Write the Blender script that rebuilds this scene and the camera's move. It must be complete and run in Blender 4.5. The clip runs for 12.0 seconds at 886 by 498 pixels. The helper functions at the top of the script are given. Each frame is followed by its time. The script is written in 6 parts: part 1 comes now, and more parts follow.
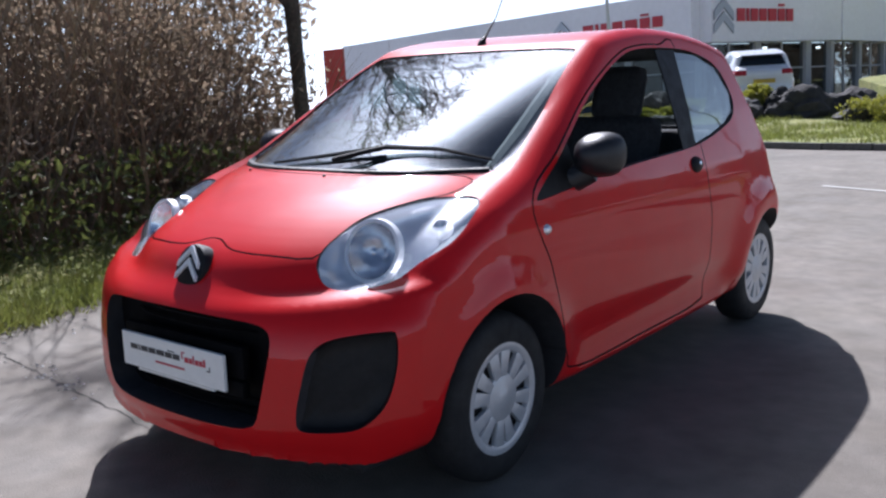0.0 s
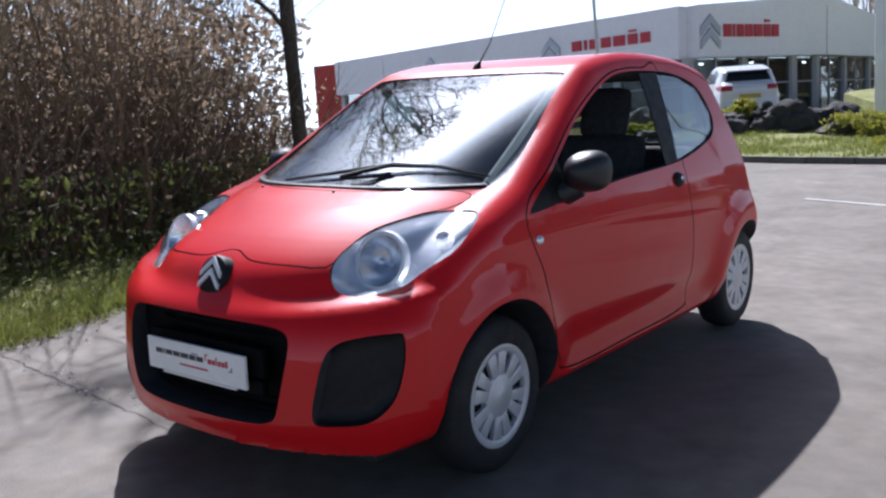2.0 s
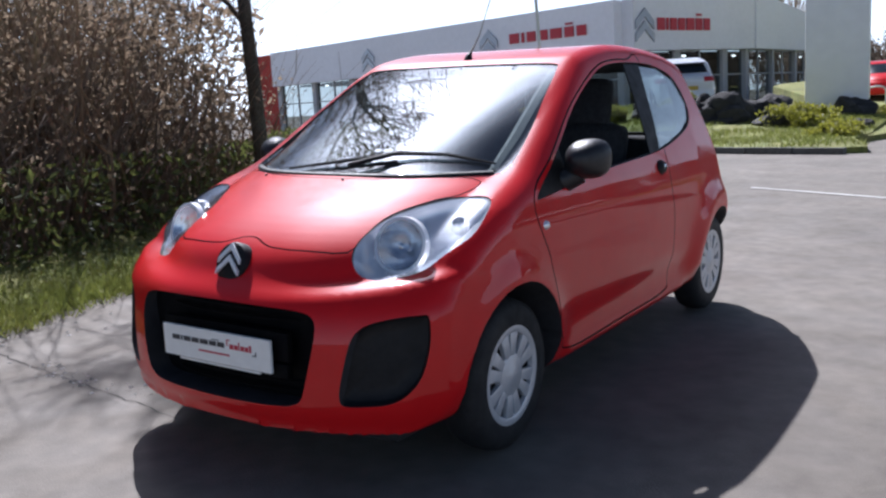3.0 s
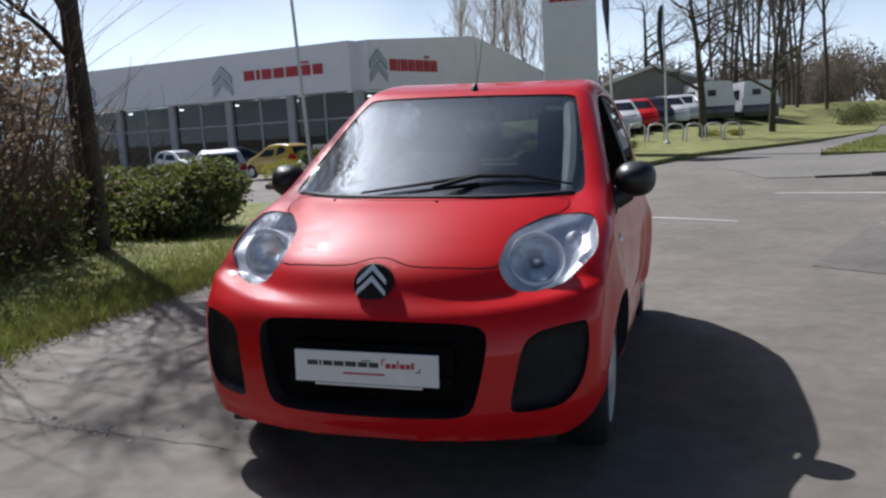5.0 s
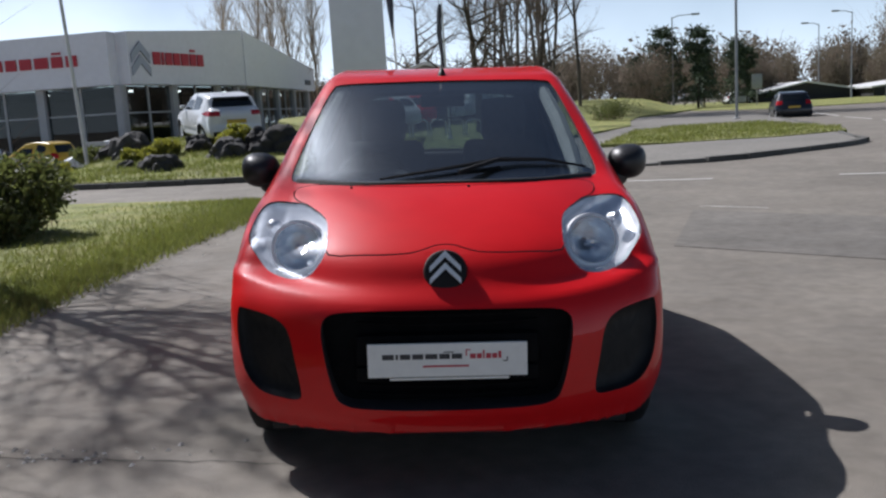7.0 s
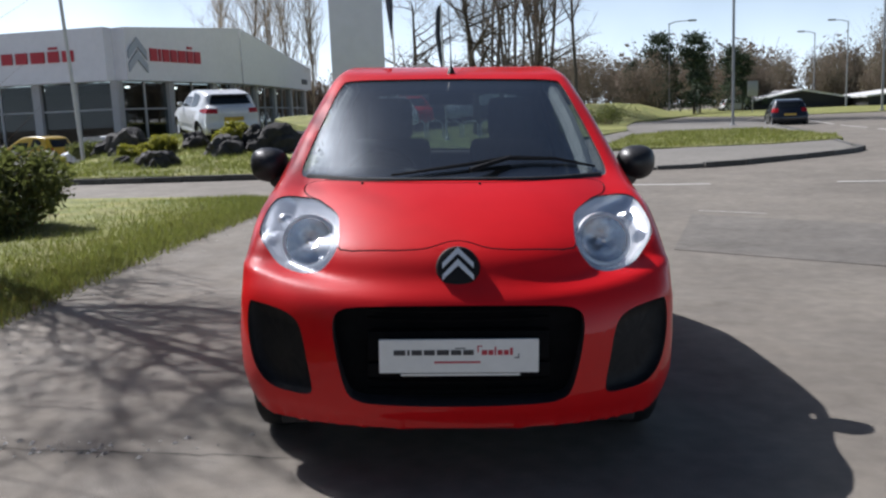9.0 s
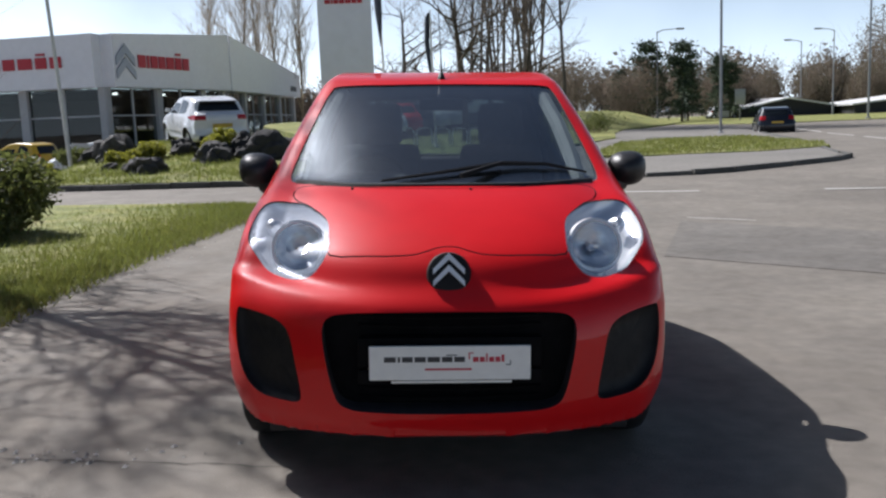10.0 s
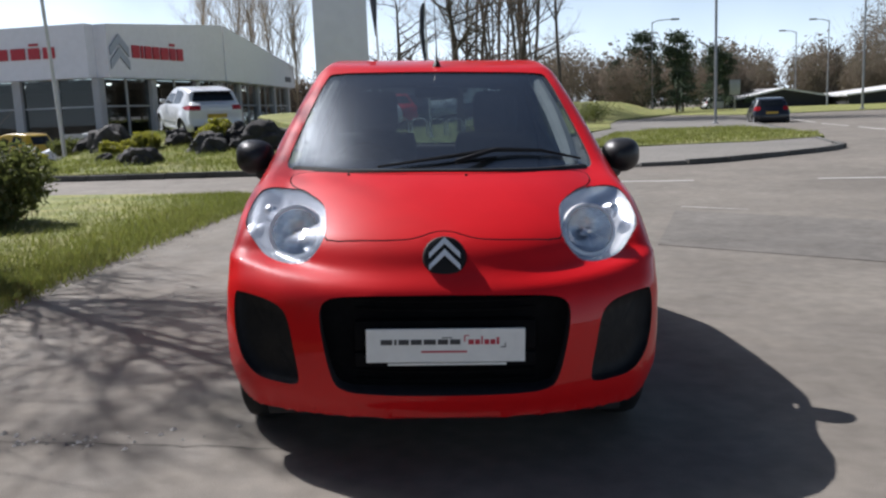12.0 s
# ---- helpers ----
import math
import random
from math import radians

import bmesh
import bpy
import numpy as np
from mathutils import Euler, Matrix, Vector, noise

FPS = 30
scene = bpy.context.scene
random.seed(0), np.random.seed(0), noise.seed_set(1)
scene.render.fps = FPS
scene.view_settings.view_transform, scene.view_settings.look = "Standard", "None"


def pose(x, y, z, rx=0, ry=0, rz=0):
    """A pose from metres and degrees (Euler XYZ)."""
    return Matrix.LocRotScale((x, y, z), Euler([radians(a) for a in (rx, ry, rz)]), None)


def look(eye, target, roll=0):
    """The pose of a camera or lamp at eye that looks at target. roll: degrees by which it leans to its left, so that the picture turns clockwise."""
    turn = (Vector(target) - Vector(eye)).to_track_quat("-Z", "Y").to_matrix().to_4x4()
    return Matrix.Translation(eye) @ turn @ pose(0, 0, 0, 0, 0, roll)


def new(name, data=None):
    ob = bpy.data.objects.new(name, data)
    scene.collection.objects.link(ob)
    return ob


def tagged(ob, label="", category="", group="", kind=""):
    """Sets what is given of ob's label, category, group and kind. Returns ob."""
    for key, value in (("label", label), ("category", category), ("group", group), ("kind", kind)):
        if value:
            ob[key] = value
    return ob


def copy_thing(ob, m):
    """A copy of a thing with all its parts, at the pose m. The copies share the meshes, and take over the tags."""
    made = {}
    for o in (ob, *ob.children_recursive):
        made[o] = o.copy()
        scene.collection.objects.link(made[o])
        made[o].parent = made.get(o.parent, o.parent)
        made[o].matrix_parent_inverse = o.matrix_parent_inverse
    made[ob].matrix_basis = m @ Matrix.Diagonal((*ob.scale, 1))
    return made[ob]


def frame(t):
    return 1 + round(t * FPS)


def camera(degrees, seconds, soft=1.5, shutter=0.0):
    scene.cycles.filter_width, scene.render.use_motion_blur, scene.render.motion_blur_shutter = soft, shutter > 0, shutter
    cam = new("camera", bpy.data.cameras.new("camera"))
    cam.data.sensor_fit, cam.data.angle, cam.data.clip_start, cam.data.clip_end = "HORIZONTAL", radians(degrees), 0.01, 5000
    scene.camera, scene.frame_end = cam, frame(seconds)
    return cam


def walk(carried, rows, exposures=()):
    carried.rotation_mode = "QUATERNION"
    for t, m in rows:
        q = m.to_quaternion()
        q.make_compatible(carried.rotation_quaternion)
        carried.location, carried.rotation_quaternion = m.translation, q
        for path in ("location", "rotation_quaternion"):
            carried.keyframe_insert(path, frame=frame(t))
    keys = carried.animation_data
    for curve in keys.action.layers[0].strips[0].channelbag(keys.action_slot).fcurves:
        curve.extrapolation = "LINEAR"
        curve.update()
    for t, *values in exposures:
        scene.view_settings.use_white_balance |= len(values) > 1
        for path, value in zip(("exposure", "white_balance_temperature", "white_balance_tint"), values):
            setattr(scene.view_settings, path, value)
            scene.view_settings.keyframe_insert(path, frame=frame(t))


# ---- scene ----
cam = camera(53.2, 12.0, soft=2.4)
# The road falls away to the side: the small car leans with it.
SLOPE = 2.0
CAR = pose(0, 0, 0, 0, SLOPE, 0)
EXPOSURES = ((0.0, 0.5, 5650, 17), (2.7, 0.48, 5650, 17), (4.5, -0.04, 5850, 14), (7.0, 0.0, 5950, 13), (9.0, 0.17, 6000, 13), (12.0, 0.22, 6050, 13))
PATH = [
    (0, (2.308, -2.213, 1.265), (1.081, -0.676, 0.9), -1.7),
    (0.5, (2.383, -2.39, 1.286), (1.182, -0.831, 0.933), -1.4),
    (1, (2.445, -2.422, 1.294), (1.233, -0.867, 0.957), -1.8),
    (1.5, (2.441, -2.429, 1.291), (1.238, -0.865, 0.96), -2.0),
    (2, (2.432, -2.429, 1.294), (1.219, -0.874, 0.961), -1.9),
    (2.5, (2.414, -2.483, 1.293), (1.236, -0.904, 0.945), -2.1),
    (4.5, (1.335, -3.356, 1.297), (0.645, -1.503, 0.995), -0.6),
    (5, (1.058, -3.431, 1.287), (0.522, -1.526, 0.998), -1.4),
    (5.5, (0.754, -3.533, 1.288), (0.375, -1.589, 1.014), -0.8),
    (6, (0.467, -3.579, 1.265), (0.182, -1.622, 0.964), -0.5),
    (6.5, (0.221, -3.516, 1.256), (0.06, -1.548, 0.934), -1.0),
    (7, (0.01, -3.472, 1.254), (-0.001, -1.495, 0.946), -1.4),
    (9, (-0.055, -3.477, 1.237), (-0.051, -1.5, 0.933), -0.4),
    (9.5, (-0.053, -3.466, 1.225), (-0.02, -1.487, 0.938), -0.6),
    (10, (-0.061, -3.449, 1.228), (-0.032, -1.47, 0.94), -0.3),
    (10.5, (-0.058, -3.488, 1.221), (-0.021, -1.508, 0.94), -0.5),
    (11, (-0.054, -3.491, 1.218), (-0.02, -1.513, 0.928), -0.5),
    (11.5, (-0.056, -3.484, 1.215), (-0.019, -1.507, 0.917), -0.4),
    (12, (-0.064, -3.49, 1.211), (-0.024, -1.514, 0.903), -0.3),
]
walk(cam, [(t, CAR @ look(eye, target, roll)) for t, eye, target, roll in PATH], EXPOSURES)

# ---- light ----
SUN_FROM = Vector((-0.72, 0.69, 1.11)).normalized()
world = bpy.data.worlds.new("world")
scene.world = world
world.use_nodes = True
wn = world.node_tree.nodes
sky = wn.new("ShaderNodeTexSky")
sky.sky_type, sky.sun_disc = "NISHITA", False
sky.sun_elevation = math.asin(SUN_FROM.z)
sky.sun_rotation = math.atan2(SUN_FROM.x, SUN_FROM.y)
sky.air_density, sky.dust_density, sky.ozone_density = 1.0, 0.4, 1.8
# bright haze towards the sun: broad along the horizon, and a thin veil round the sun
wl = world.node_tree.links.new


def sky_math(operation, a, b):
    n = wn.new("ShaderNodeMath")
    n.operation = operation
    for socket, value in zip(n.inputs, (a, b)):
        if isinstance(value, (int, float)):
            socket.default_value = value
        else:
            wl(value, socket)
    return n.outputs[0]


coord, toward, split, puff = (wn.new("ShaderNode" + n) for n in ("TexCoord", "VectorMath", "SeparateXYZ", "TexNoise"))
toward.operation, toward.inputs[1].default_value = "DOT_PRODUCT", SUN_FROM
wl(coord.outputs["Generated"], toward.inputs[0])
wl(coord.outputs["Generated"], split.inputs[0])
puff.inputs["Scale"].default_value, puff.inputs["Detail"].default_value = 4.0, 6
wl(coord.outputs["Generated"], puff.inputs["Vector"])
side = sky_math("MULTIPLY_ADD", toward.outputs["Value"], 0.5)
side.node.inputs[2].default_value = 0.5
low = sky_math("POWER", sky_math("SUBTRACT", 1.0, sky_math("ABSOLUTE", split.outputs["Z"], 0)), 6.5)
haze = sky_math("MULTIPLY", sky_math("POWER", side, 4.0), low)
haze = sky_math("MULTIPLY", haze, sky_math("MULTIPLY", puff.outputs["Fac"], 95.0))
glow = sky_math("MULTIPLY", sky_math("POWER", side, 20.0), 2.6)
# the aureole of thin cloud close round the sun
aureole = sky_math("MULTIPLY", sky_math("POWER", side, 95.0), sky_math("MULTIPLY", puff.outputs["Fac"], 260.0))
glow = sky_math("ADD", glow, aureole)
veil, whole = wn.new("ShaderNodeVectorMath"), wn.new("ShaderNodeVectorMath")
veil.operation, veil.inputs[0].default_value = "SCALE", (1.0, 1.0, 1.02)
wl(sky_math("ADD", haze, glow), veil.inputs["Scale"])
whole.operation = "ADD"
# pale blue air low over the horizon
air, both = wn.new("ShaderNodeVectorMath"), wn.new("ShaderNodeVectorMath")
air.operation, air.inputs[0].default_value, both.operation = "SCALE", (0.66, 0.84, 1.0), "ADD"
wl(sky_math("MULTIPLY", low, 21.0), air.inputs["Scale"])
wl(sky.outputs[0], both.inputs[0])
wl(air.outputs["Vector"], both.inputs[1])
wl(both.outputs["Vector"], whole.inputs[0])
wl(veil.outputs["Vector"], whole.inputs[1])
wn["Background"].inputs["Strength"].default_value = 0.035
wl(whole.outputs["Vector"], wn["Background"].inputs["Color"])
sun = new("sun", bpy.data.lights.new("sun", "SUN"))
sun.data.energy, sun.data.angle, sun.data.color = 5.55, radians(0.5), (1.0, 0.95, 0.88)
sun.matrix_world = look(SUN_FROM * 60, (0, 0, 0))

# ---- materials ----
def mat(name, colour, rough=0.6, metal=0.0, spec=0.5, coat=0.0, grain=0.0, size=30.0, stain=0.0, bump=0.0, bsize=None, tone=None, vary=0.0, coat_rough=0.03):
    """A surface with fine grain and broad stains (in metres), a second tone, relief and a change from piece to piece."""
    m = bpy.data.materials.new(name)
    m.use_nodes = True
    nt = m.node_tree
    b = nt.nodes["Principled BSDF"]
    link = nt.links.new
    b.inputs["Roughness"].default_value, b.inputs["Metallic"].default_value = rough, metal
    b.inputs["Specular IOR Level"].default_value = spec
    b.inputs["Coat Weight"].default_value, b.inputs["Coat Roughness"].default_value = coat, coat_rough
    b.inputs["Base Color"].default_value = (*colour, 1)
    geo = nt.nodes.new("ShaderNodeNewGeometry")
    last = None

    def field(scale, detail):
        n = nt.nodes.new("ShaderNodeTexNoise")
        n.inputs["Scale"].default_value, n.inputs["Detail"].default_value = scale, detail
        link(geo.outputs["Position"], n.inputs["Vector"])
        return n.outputs["Fac"]

    def spread(out, low, high):
        r = nt.nodes.new("ShaderNodeMapRange")
        r.inputs["From Min"].default_value, r.inputs["From Max"].default_value = 0.3, 0.7
        r.inputs["To Min"].default_value, r.inputs["To Max"].default_value = low, high
        link(out, r.inputs["Value"])
        return r.outputs["Result"]

    def times(colour_out, factor):
        n = nt.nodes.new("ShaderNodeVectorMath")
        n.operation = "SCALE"
        if colour_out is None:
            n.inputs[0].default_value = colour
        else:
            link(colour_out, n.inputs[0])
        link(factor, n.inputs["Scale"])
        return n.outputs["Vector"]

    if tone:
        mix = nt.nodes.new("ShaderNodeMix")
        mix.data_type = "RGBA"
        mix.inputs["A"].default_value, mix.inputs["B"].default_value = (*colour, 1), (*tone, 1)
        link(spread(field(size * 0.13, 5), 0, 1), mix.inputs["Factor"])
        last = mix.outputs["Result"]
    if stain:
        last = times(last, spread(field(size * 0.04, 6), 1 - stain, 1 + stain))
    if grain:
        last = times(last, spread(field(size, 6), 1 - grain, 1 + grain))
    if vary:
        info = nt.nodes.new("ShaderNodeObjectInfo")
        r = nt.nodes.new("ShaderNodeMapRange")
        r.inputs["To Min"].default_value, r.inputs["To Max"].default_value = 1 - vary, 1 + vary
        link(info.outputs["Random"], r.inputs["Value"])
        last = times(last, r.outputs["Result"])
    if last is not None:
        link(last, b.inputs["Base Color"])
    if bump:
        n = nt.nodes.new("ShaderNodeBump")
        n.inputs["Strength"].default_value, n.inputs["Distance"].default_value = 1.0, bump
        link(field(bsize or size, 6), n.inputs["Height"])
        link(n.outputs["Normal"], b.inputs["Normal"])
    if grain and rough > 0.2:
        link(spread(field(size * 0.3, 3), rough * 0.85, min(1, rough * 1.15)), b.inputs["Roughness"])
    return m


def island_tones(m, low, high):
    """Lets each loose piece of a joined mesh take its own brightness."""
    nt = m.node_tree
    b = nt.nodes["Principled BSDF"]
    geo = nt.nodes.new("ShaderNodeNewGeometry")
    r = nt.nodes.new("ShaderNodeMapRange")
    r.inputs["To Min"].default_value, r.inputs["To Max"].default_value = low, high
    nt.links.new(geo.outputs["Random Per Island"], r.inputs["Value"])
    n = nt.nodes.new("ShaderNodeVectorMath")
    n.operation = "SCALE"
    if b.inputs["Base Color"].links:
        nt.links.new(b.inputs["Base Color"].links[0].from_socket, n.inputs[0])
    else:
        n.inputs[0].default_value = b.inputs["Base Color"].default_value[:3]
    nt.links.new(r.outputs["Result"], n.inputs["Scale"])
    nt.links.new(n.outputs["Vector"], b.inputs["Base Color"])
    return m


def let_through(m, colour, share):
    """Lets part of the light shine through a leaf."""
    nt = m.node_tree
    b, out = nt.nodes["Principled BSDF"], nt.nodes["Material Output"]
    t, mix = nt.nodes.new("ShaderNodeBsdfTranslucent"), nt.nodes.new("ShaderNodeMixShader")
    t.inputs["Color"].default_value = (*colour, 1)
    mix.inputs[0].default_value = share
    nt.links.new(b.outputs[0], mix.inputs[1])
    nt.links.new(t.outputs[0], mix.inputs[2])
    nt.links.new(mix.outputs[0], out.inputs["Surface"])
    return m


def pane_glass(name, tint, gloss=1.0, rough=0.0, dust=0.0, least=0.05):
    """A thin pane: light goes straight through, tinted, with a mirror gloss by angle."""
    m = bpy.data.materials.new(name)
    m.use_nodes = True
    nt = m.node_tree
    nt.nodes.remove(nt.nodes["Principled BSDF"])
    clear, shine = nt.nodes.new("ShaderNodeBsdfTransparent"), nt.nodes.new("ShaderNodeBsdfGlossy")
    clear.inputs["Color"].default_value = (*tint, 1)
    shine.inputs["Roughness"].default_value = rough
    shine.inputs["Color"].default_value = (gloss, gloss, gloss, 1)
    angle, power, span, mix = (nt.nodes.new("ShaderNode" + n) for n in ("LayerWeight", "Math", "MapRange", "MixShader"))
    angle.inputs["Blend"].default_value = 0.5
    power.operation = "POWER"
    power.inputs[1].default_value = 3.2
    span.inputs["To Min"].default_value, span.inputs["To Max"].default_value = least, 0.9
    nt.links.new(angle.outputs["Facing"], power.inputs[0])
    nt.links.new(power.outputs[0], span.inputs["Value"])
    nt.links.new(span.outputs["Result"], mix.inputs[0])
    nt.links.new(clear.outputs[0], mix.inputs[1])
    nt.links.new(shine.outputs[0], mix.inputs[2])
    last = mix.outputs[0]
    if dust:
        # a thin uneven film of dust
        film, over, spots, amount = (nt.nodes.new("ShaderNode" + n) for n in ("BsdfDiffuse", "MixShader", "TexNoise", "MapRange"))
        film.inputs["Color"].default_value = (0.62, 0.61, 0.58, 1)
        spots.inputs["Scale"].default_value, spots.inputs["Detail"].default_value = 6, 8
        nt.links.new(nt.nodes.new("ShaderNodeNewGeometry").outputs["Position"], spots.inputs["Vector"])
        amount.inputs["To Min"].default_value, amount.inputs["To Max"].default_value = dust * 0.5, dust * 1.5
        nt.links.new(spots.outputs["Fac"], amount.inputs["Value"])
        nt.links.new(amount.outputs["Result"], over.inputs[0])
        nt.links.new(last, over.inputs[1])
        nt.links.new(film.outputs[0], over.inputs[2])
        last = over.outputs[0]
    nt.links.new(last, nt.nodes["Material Output"].inputs["Surface"])
    return m


RED = mat("red paint", (0.62, 0.007, 0.009), 0.45, 0.0, 0.1, coat=0.65, grain=0.03, size=9, stain=0.03, coat_rough=0.025)
BLACK_PLASTIC = mat("black plastic", (0.008, 0.008, 0.0095), 0.55, 0.0, 0.3, grain=0.25, size=60, bump=0.0006, bsize=400)
GRILLE_BLACK = mat("dull black grille plastic", (0.004, 0.004, 0.005), 0.75, 0.0, 0.12, grain=0.25, size=60)
MIRROR_PLASTIC = mat("grained black mirror shell", (0.02, 0.02, 0.022), 0.42, grain=0.2, size=50, bump=0.0004, bsize=500)
CAVITY = mat("dark cabin lining", (0.03, 0.03, 0.034), 0.8, grain=0.2, size=25)
PALE_LINING = mat("pale grey lining", (0.42, 0.42, 0.41), 0.85, grain=0.1, size=40)
FABRIC = mat("charcoal seat cloth", (0.035, 0.036, 0.04), 0.9, grain=0.3, size=60, bump=0.0008, bsize=300)
RUBBER = mat("tyre rubber", (0.014, 0.014, 0.015), 0.75, grain=0.3, size=40, stain=0.2, bump=0.0006, bsize=200)
SILVER = mat("silver wheel cover", (0.62, 0.63, 0.65), 0.38, 0.35, grain=0.06, size=40, stain=0.08)
DARK_METAL = mat("dark steel", (0.02, 0.02, 0.022), 0.6, 0.3, grain=0.2, size=30)
LAMP_RING = mat("bright lamp ring", (0.9, 0.92, 0.95), 0.3, 0.2, grain=0.03, size=30)
BOWL_CHROME = mat("dim reflector chrome", (0.84, 0.86, 0.9), 0.16, 0.85, grain=0.12, size=60, stain=0.2, bump=0.002, bsize=60)
CHROME = mat("chrome", (0.85, 0.86, 0.88), 0.12, 1.0, grain=0.03, size=20)
LAMP_BOWL = mat("lamp reflector", (0.93, 0.94, 0.97), 0.2, 0.6, grain=0.04, size=30)
PLATE_WHITE = mat("white plate", (0.88, 0.88, 0.86), 0.35, grain=0.03, size=40, stain=0.03)
WINDSCREEN = pane_glass("windscreen glass", (0.60, 0.66, 0.68), 1.0, 0.012, 0.010, 0.065)
SIDE_GLASS = pane_glass("side glass", (0.72, 0.78, 0.78))
LENS = pane_glass("lamp lens", (0.96, 0.97, 0.98), 1.0, 0.02)
INK_DARK = mat("dark printing", (0.05, 0.05, 0.055), 0.5, grain=0.1)
INK_RED = mat("red printing", (0.55, 0.04, 0.07), 0.5, grain=0.08)
ASPHALT = mat("worn grey asphalt", (0.150, 0.133, 0.112), 0.85, tone=(0.192, 0.171, 0.144), grain=0.15, size=9, stain=0.15, bump=0.004, bsize=160)
PAVING = mat("pale pavement", (0.18, 0.168, 0.15), 0.9, grain=0.2, size=12, stain=0.12, bump=0.003, bsize=120)
KERB = mat("grey kerb stone", (0.10, 0.098, 0.09), 0.9, grain=0.25, size=20, stain=0.2, bump=0.003, bsize=60, vary=0.15)
ROAD_PAINT = mat("worn white road paint", (0.6, 0.59, 0.56), 0.8, grain=0.3, size=25, stain=0.15)
LAWN = mat("mown grass", (0.14, 0.175, 0.034), 0.9, tone=(0.26, 0.24, 0.075), grain=0.4, size=14, stain=0.25, bump=0.02, bsize=60)
BLADE = island_tones(mat("grass blade", (0.18, 0.21, 0.045), 0.6, tone=(0.26, 0.235, 0.085), size=8), 0.5, 1.6)
PALE_BARK = mat("pale grey-brown bark", (0.15, 0.125, 0.10), 0.95, tone=(0.10, 0.085, 0.07), grain=0.3, size=12)
BARK = mat("grey-brown bark", (0.055, 0.042, 0.032), 0.95, tone=(0.09, 0.08, 0.06), grain=0.35, size=30, bump=0.015, bsize=40)
TWIG = island_tones(mat("brown twig", (0.22, 0.165, 0.12), 0.9, grain=0.2, size=20), 0.5, 1.8)
PALE_TWIG = island_tones(mat("pale twig", (0.46, 0.39, 0.29), 0.9, grain=0.2, size=20), 0.6, 1.5)
DRY_LEAF = island_tones(mat("dry brown leaf", (0.225, 0.172, 0.125), 0.8, grain=0.2, size=20), 0.35, 1.9)
GREEN_LEAF = island_tones(mat("green leaf", (0.085, 0.097, 0.032), 0.6, grain=0.2, size=20), 0.5, 1.7)
LIME_LEAF = island_tones(mat("yellow-green leaf", (0.17, 0.17, 0.03), 0.6, grain=0.2, size=20), 0.6, 1.5)
DAFFODIL = island_tones(mat("yellow flower", (0.5, 0.42, 0.04), 0.6, tone=(0.2, 0.26, 0.05), size=30), 0.6, 1.4)
FAR_BRUSH = island_tones(mat("far brown brushwood", (0.20, 0.155, 0.125), 0.9, tone=(0.14, 0.14, 0.085), grain=0.2, size=2), 0.5, 1.5)
ASPHALT_PATCH = mat("darker asphalt patch", (0.122, 0.111, 0.097), 0.88, tone=(0.16, 0.146, 0.128), grain=0.2, size=9, stain=0.12, bump=0.003, bsize=160)
CRACK = mat("dark crack", (0.035, 0.033, 0.03), 0.95, grain=0.3, size=30)
CHIP = island_tones(mat("pale stone chip", (0.4, 0.39, 0.37), 0.8, grain=0.1), 0.4, 1.3)
CONIFER = island_tones(mat("dark conifer", (0.05, 0.075, 0.04), 0.8, grain=0.2, size=9), 0.5, 1.6)
for leaf, shine in ((DRY_LEAF, (0.38, 0.29, 0.2)), (GREEN_LEAF, (0.16, 0.185, 0.05)), (FAR_BRUSH, (0.25, 0.2, 0.16)), (LIME_LEAF, (0.4, 0.4, 0.05)), (BLADE, (0.2, 0.23, 0.05)), (TWIG, (0.28, 0.21, 0.15)), (PALE_TWIG, (0.4, 0.35, 0.25))):
    let_through(leaf, shine, 0.4)
FASCIA = mat("pale grey cladding", (0.88, 0.88, 0.91), 0.5, grain=0.03, size=3, stain=0.04)
COLUMN = mat("grey column", (0.45, 0.46, 0.47), 0.6, grain=0.05, size=6, stain=0.08)
SIGN_RED = mat("red sign letter", (0.5, 0.02, 0.035), 0.4, grain=0.05, size=6)
SIGN_GREY = mat("brushed grey emblem", (0.38, 0.4, 0.44), 0.35, 0.5, grain=0.06, size=8)
SHOP_GLASS = pane_glass("showroom glass", (0.5, 0.54, 0.54), least=0.025)
# near-black: the shade inside the showroom is put into this colour
SHOP_INSIDE = mat("shade-toned showroom interior", (0.05, 0.05, 0.053), 0.8, grain=0.2, size=2, stain=0.3)
ROCK = mat("dark grey rock", (0.032, 0.03, 0.03), 0.9, tone=(0.062, 0.058, 0.055), grain=0.3, size=6, bump=0.03, bsize=8)
WHITE_PAINT = mat("white car paint", (0.75, 0.76, 0.78), 0.3, coat=0.8, grain=0.02, size=5)
DARK_PAINT = mat("dark blue car paint", (0.012, 0.014, 0.022), 0.3, coat=0.8, grain=0.05, size=5)
YELLOW_PAINT = mat("yellow car paint", (0.55, 0.36, 0.02), 0.3, coat=0.8, grain=0.05, size=5)
RED_LAMP = mat("red tail lamp", (0.4, 0.01, 0.015), 0.2, grain=0.05)
CAR_GLASS = mat("dark car window", (0.012, 0.015, 0.018), 0.08, grain=0.1)
GALVANISED = mat("galvanised steel", (0.3, 0.31, 0.32), 0.5, 0.6, grain=0.1, size=12, stain=0.1)
WHITE_MAST = mat("white mast", (0.62, 0.62, 0.62), 0.5, grain=0.05, size=10, stain=0.08)
FLAG = mat("dark flag cloth", (0.03, 0.035, 0.05), 0.8, grain=0.15, size=8)
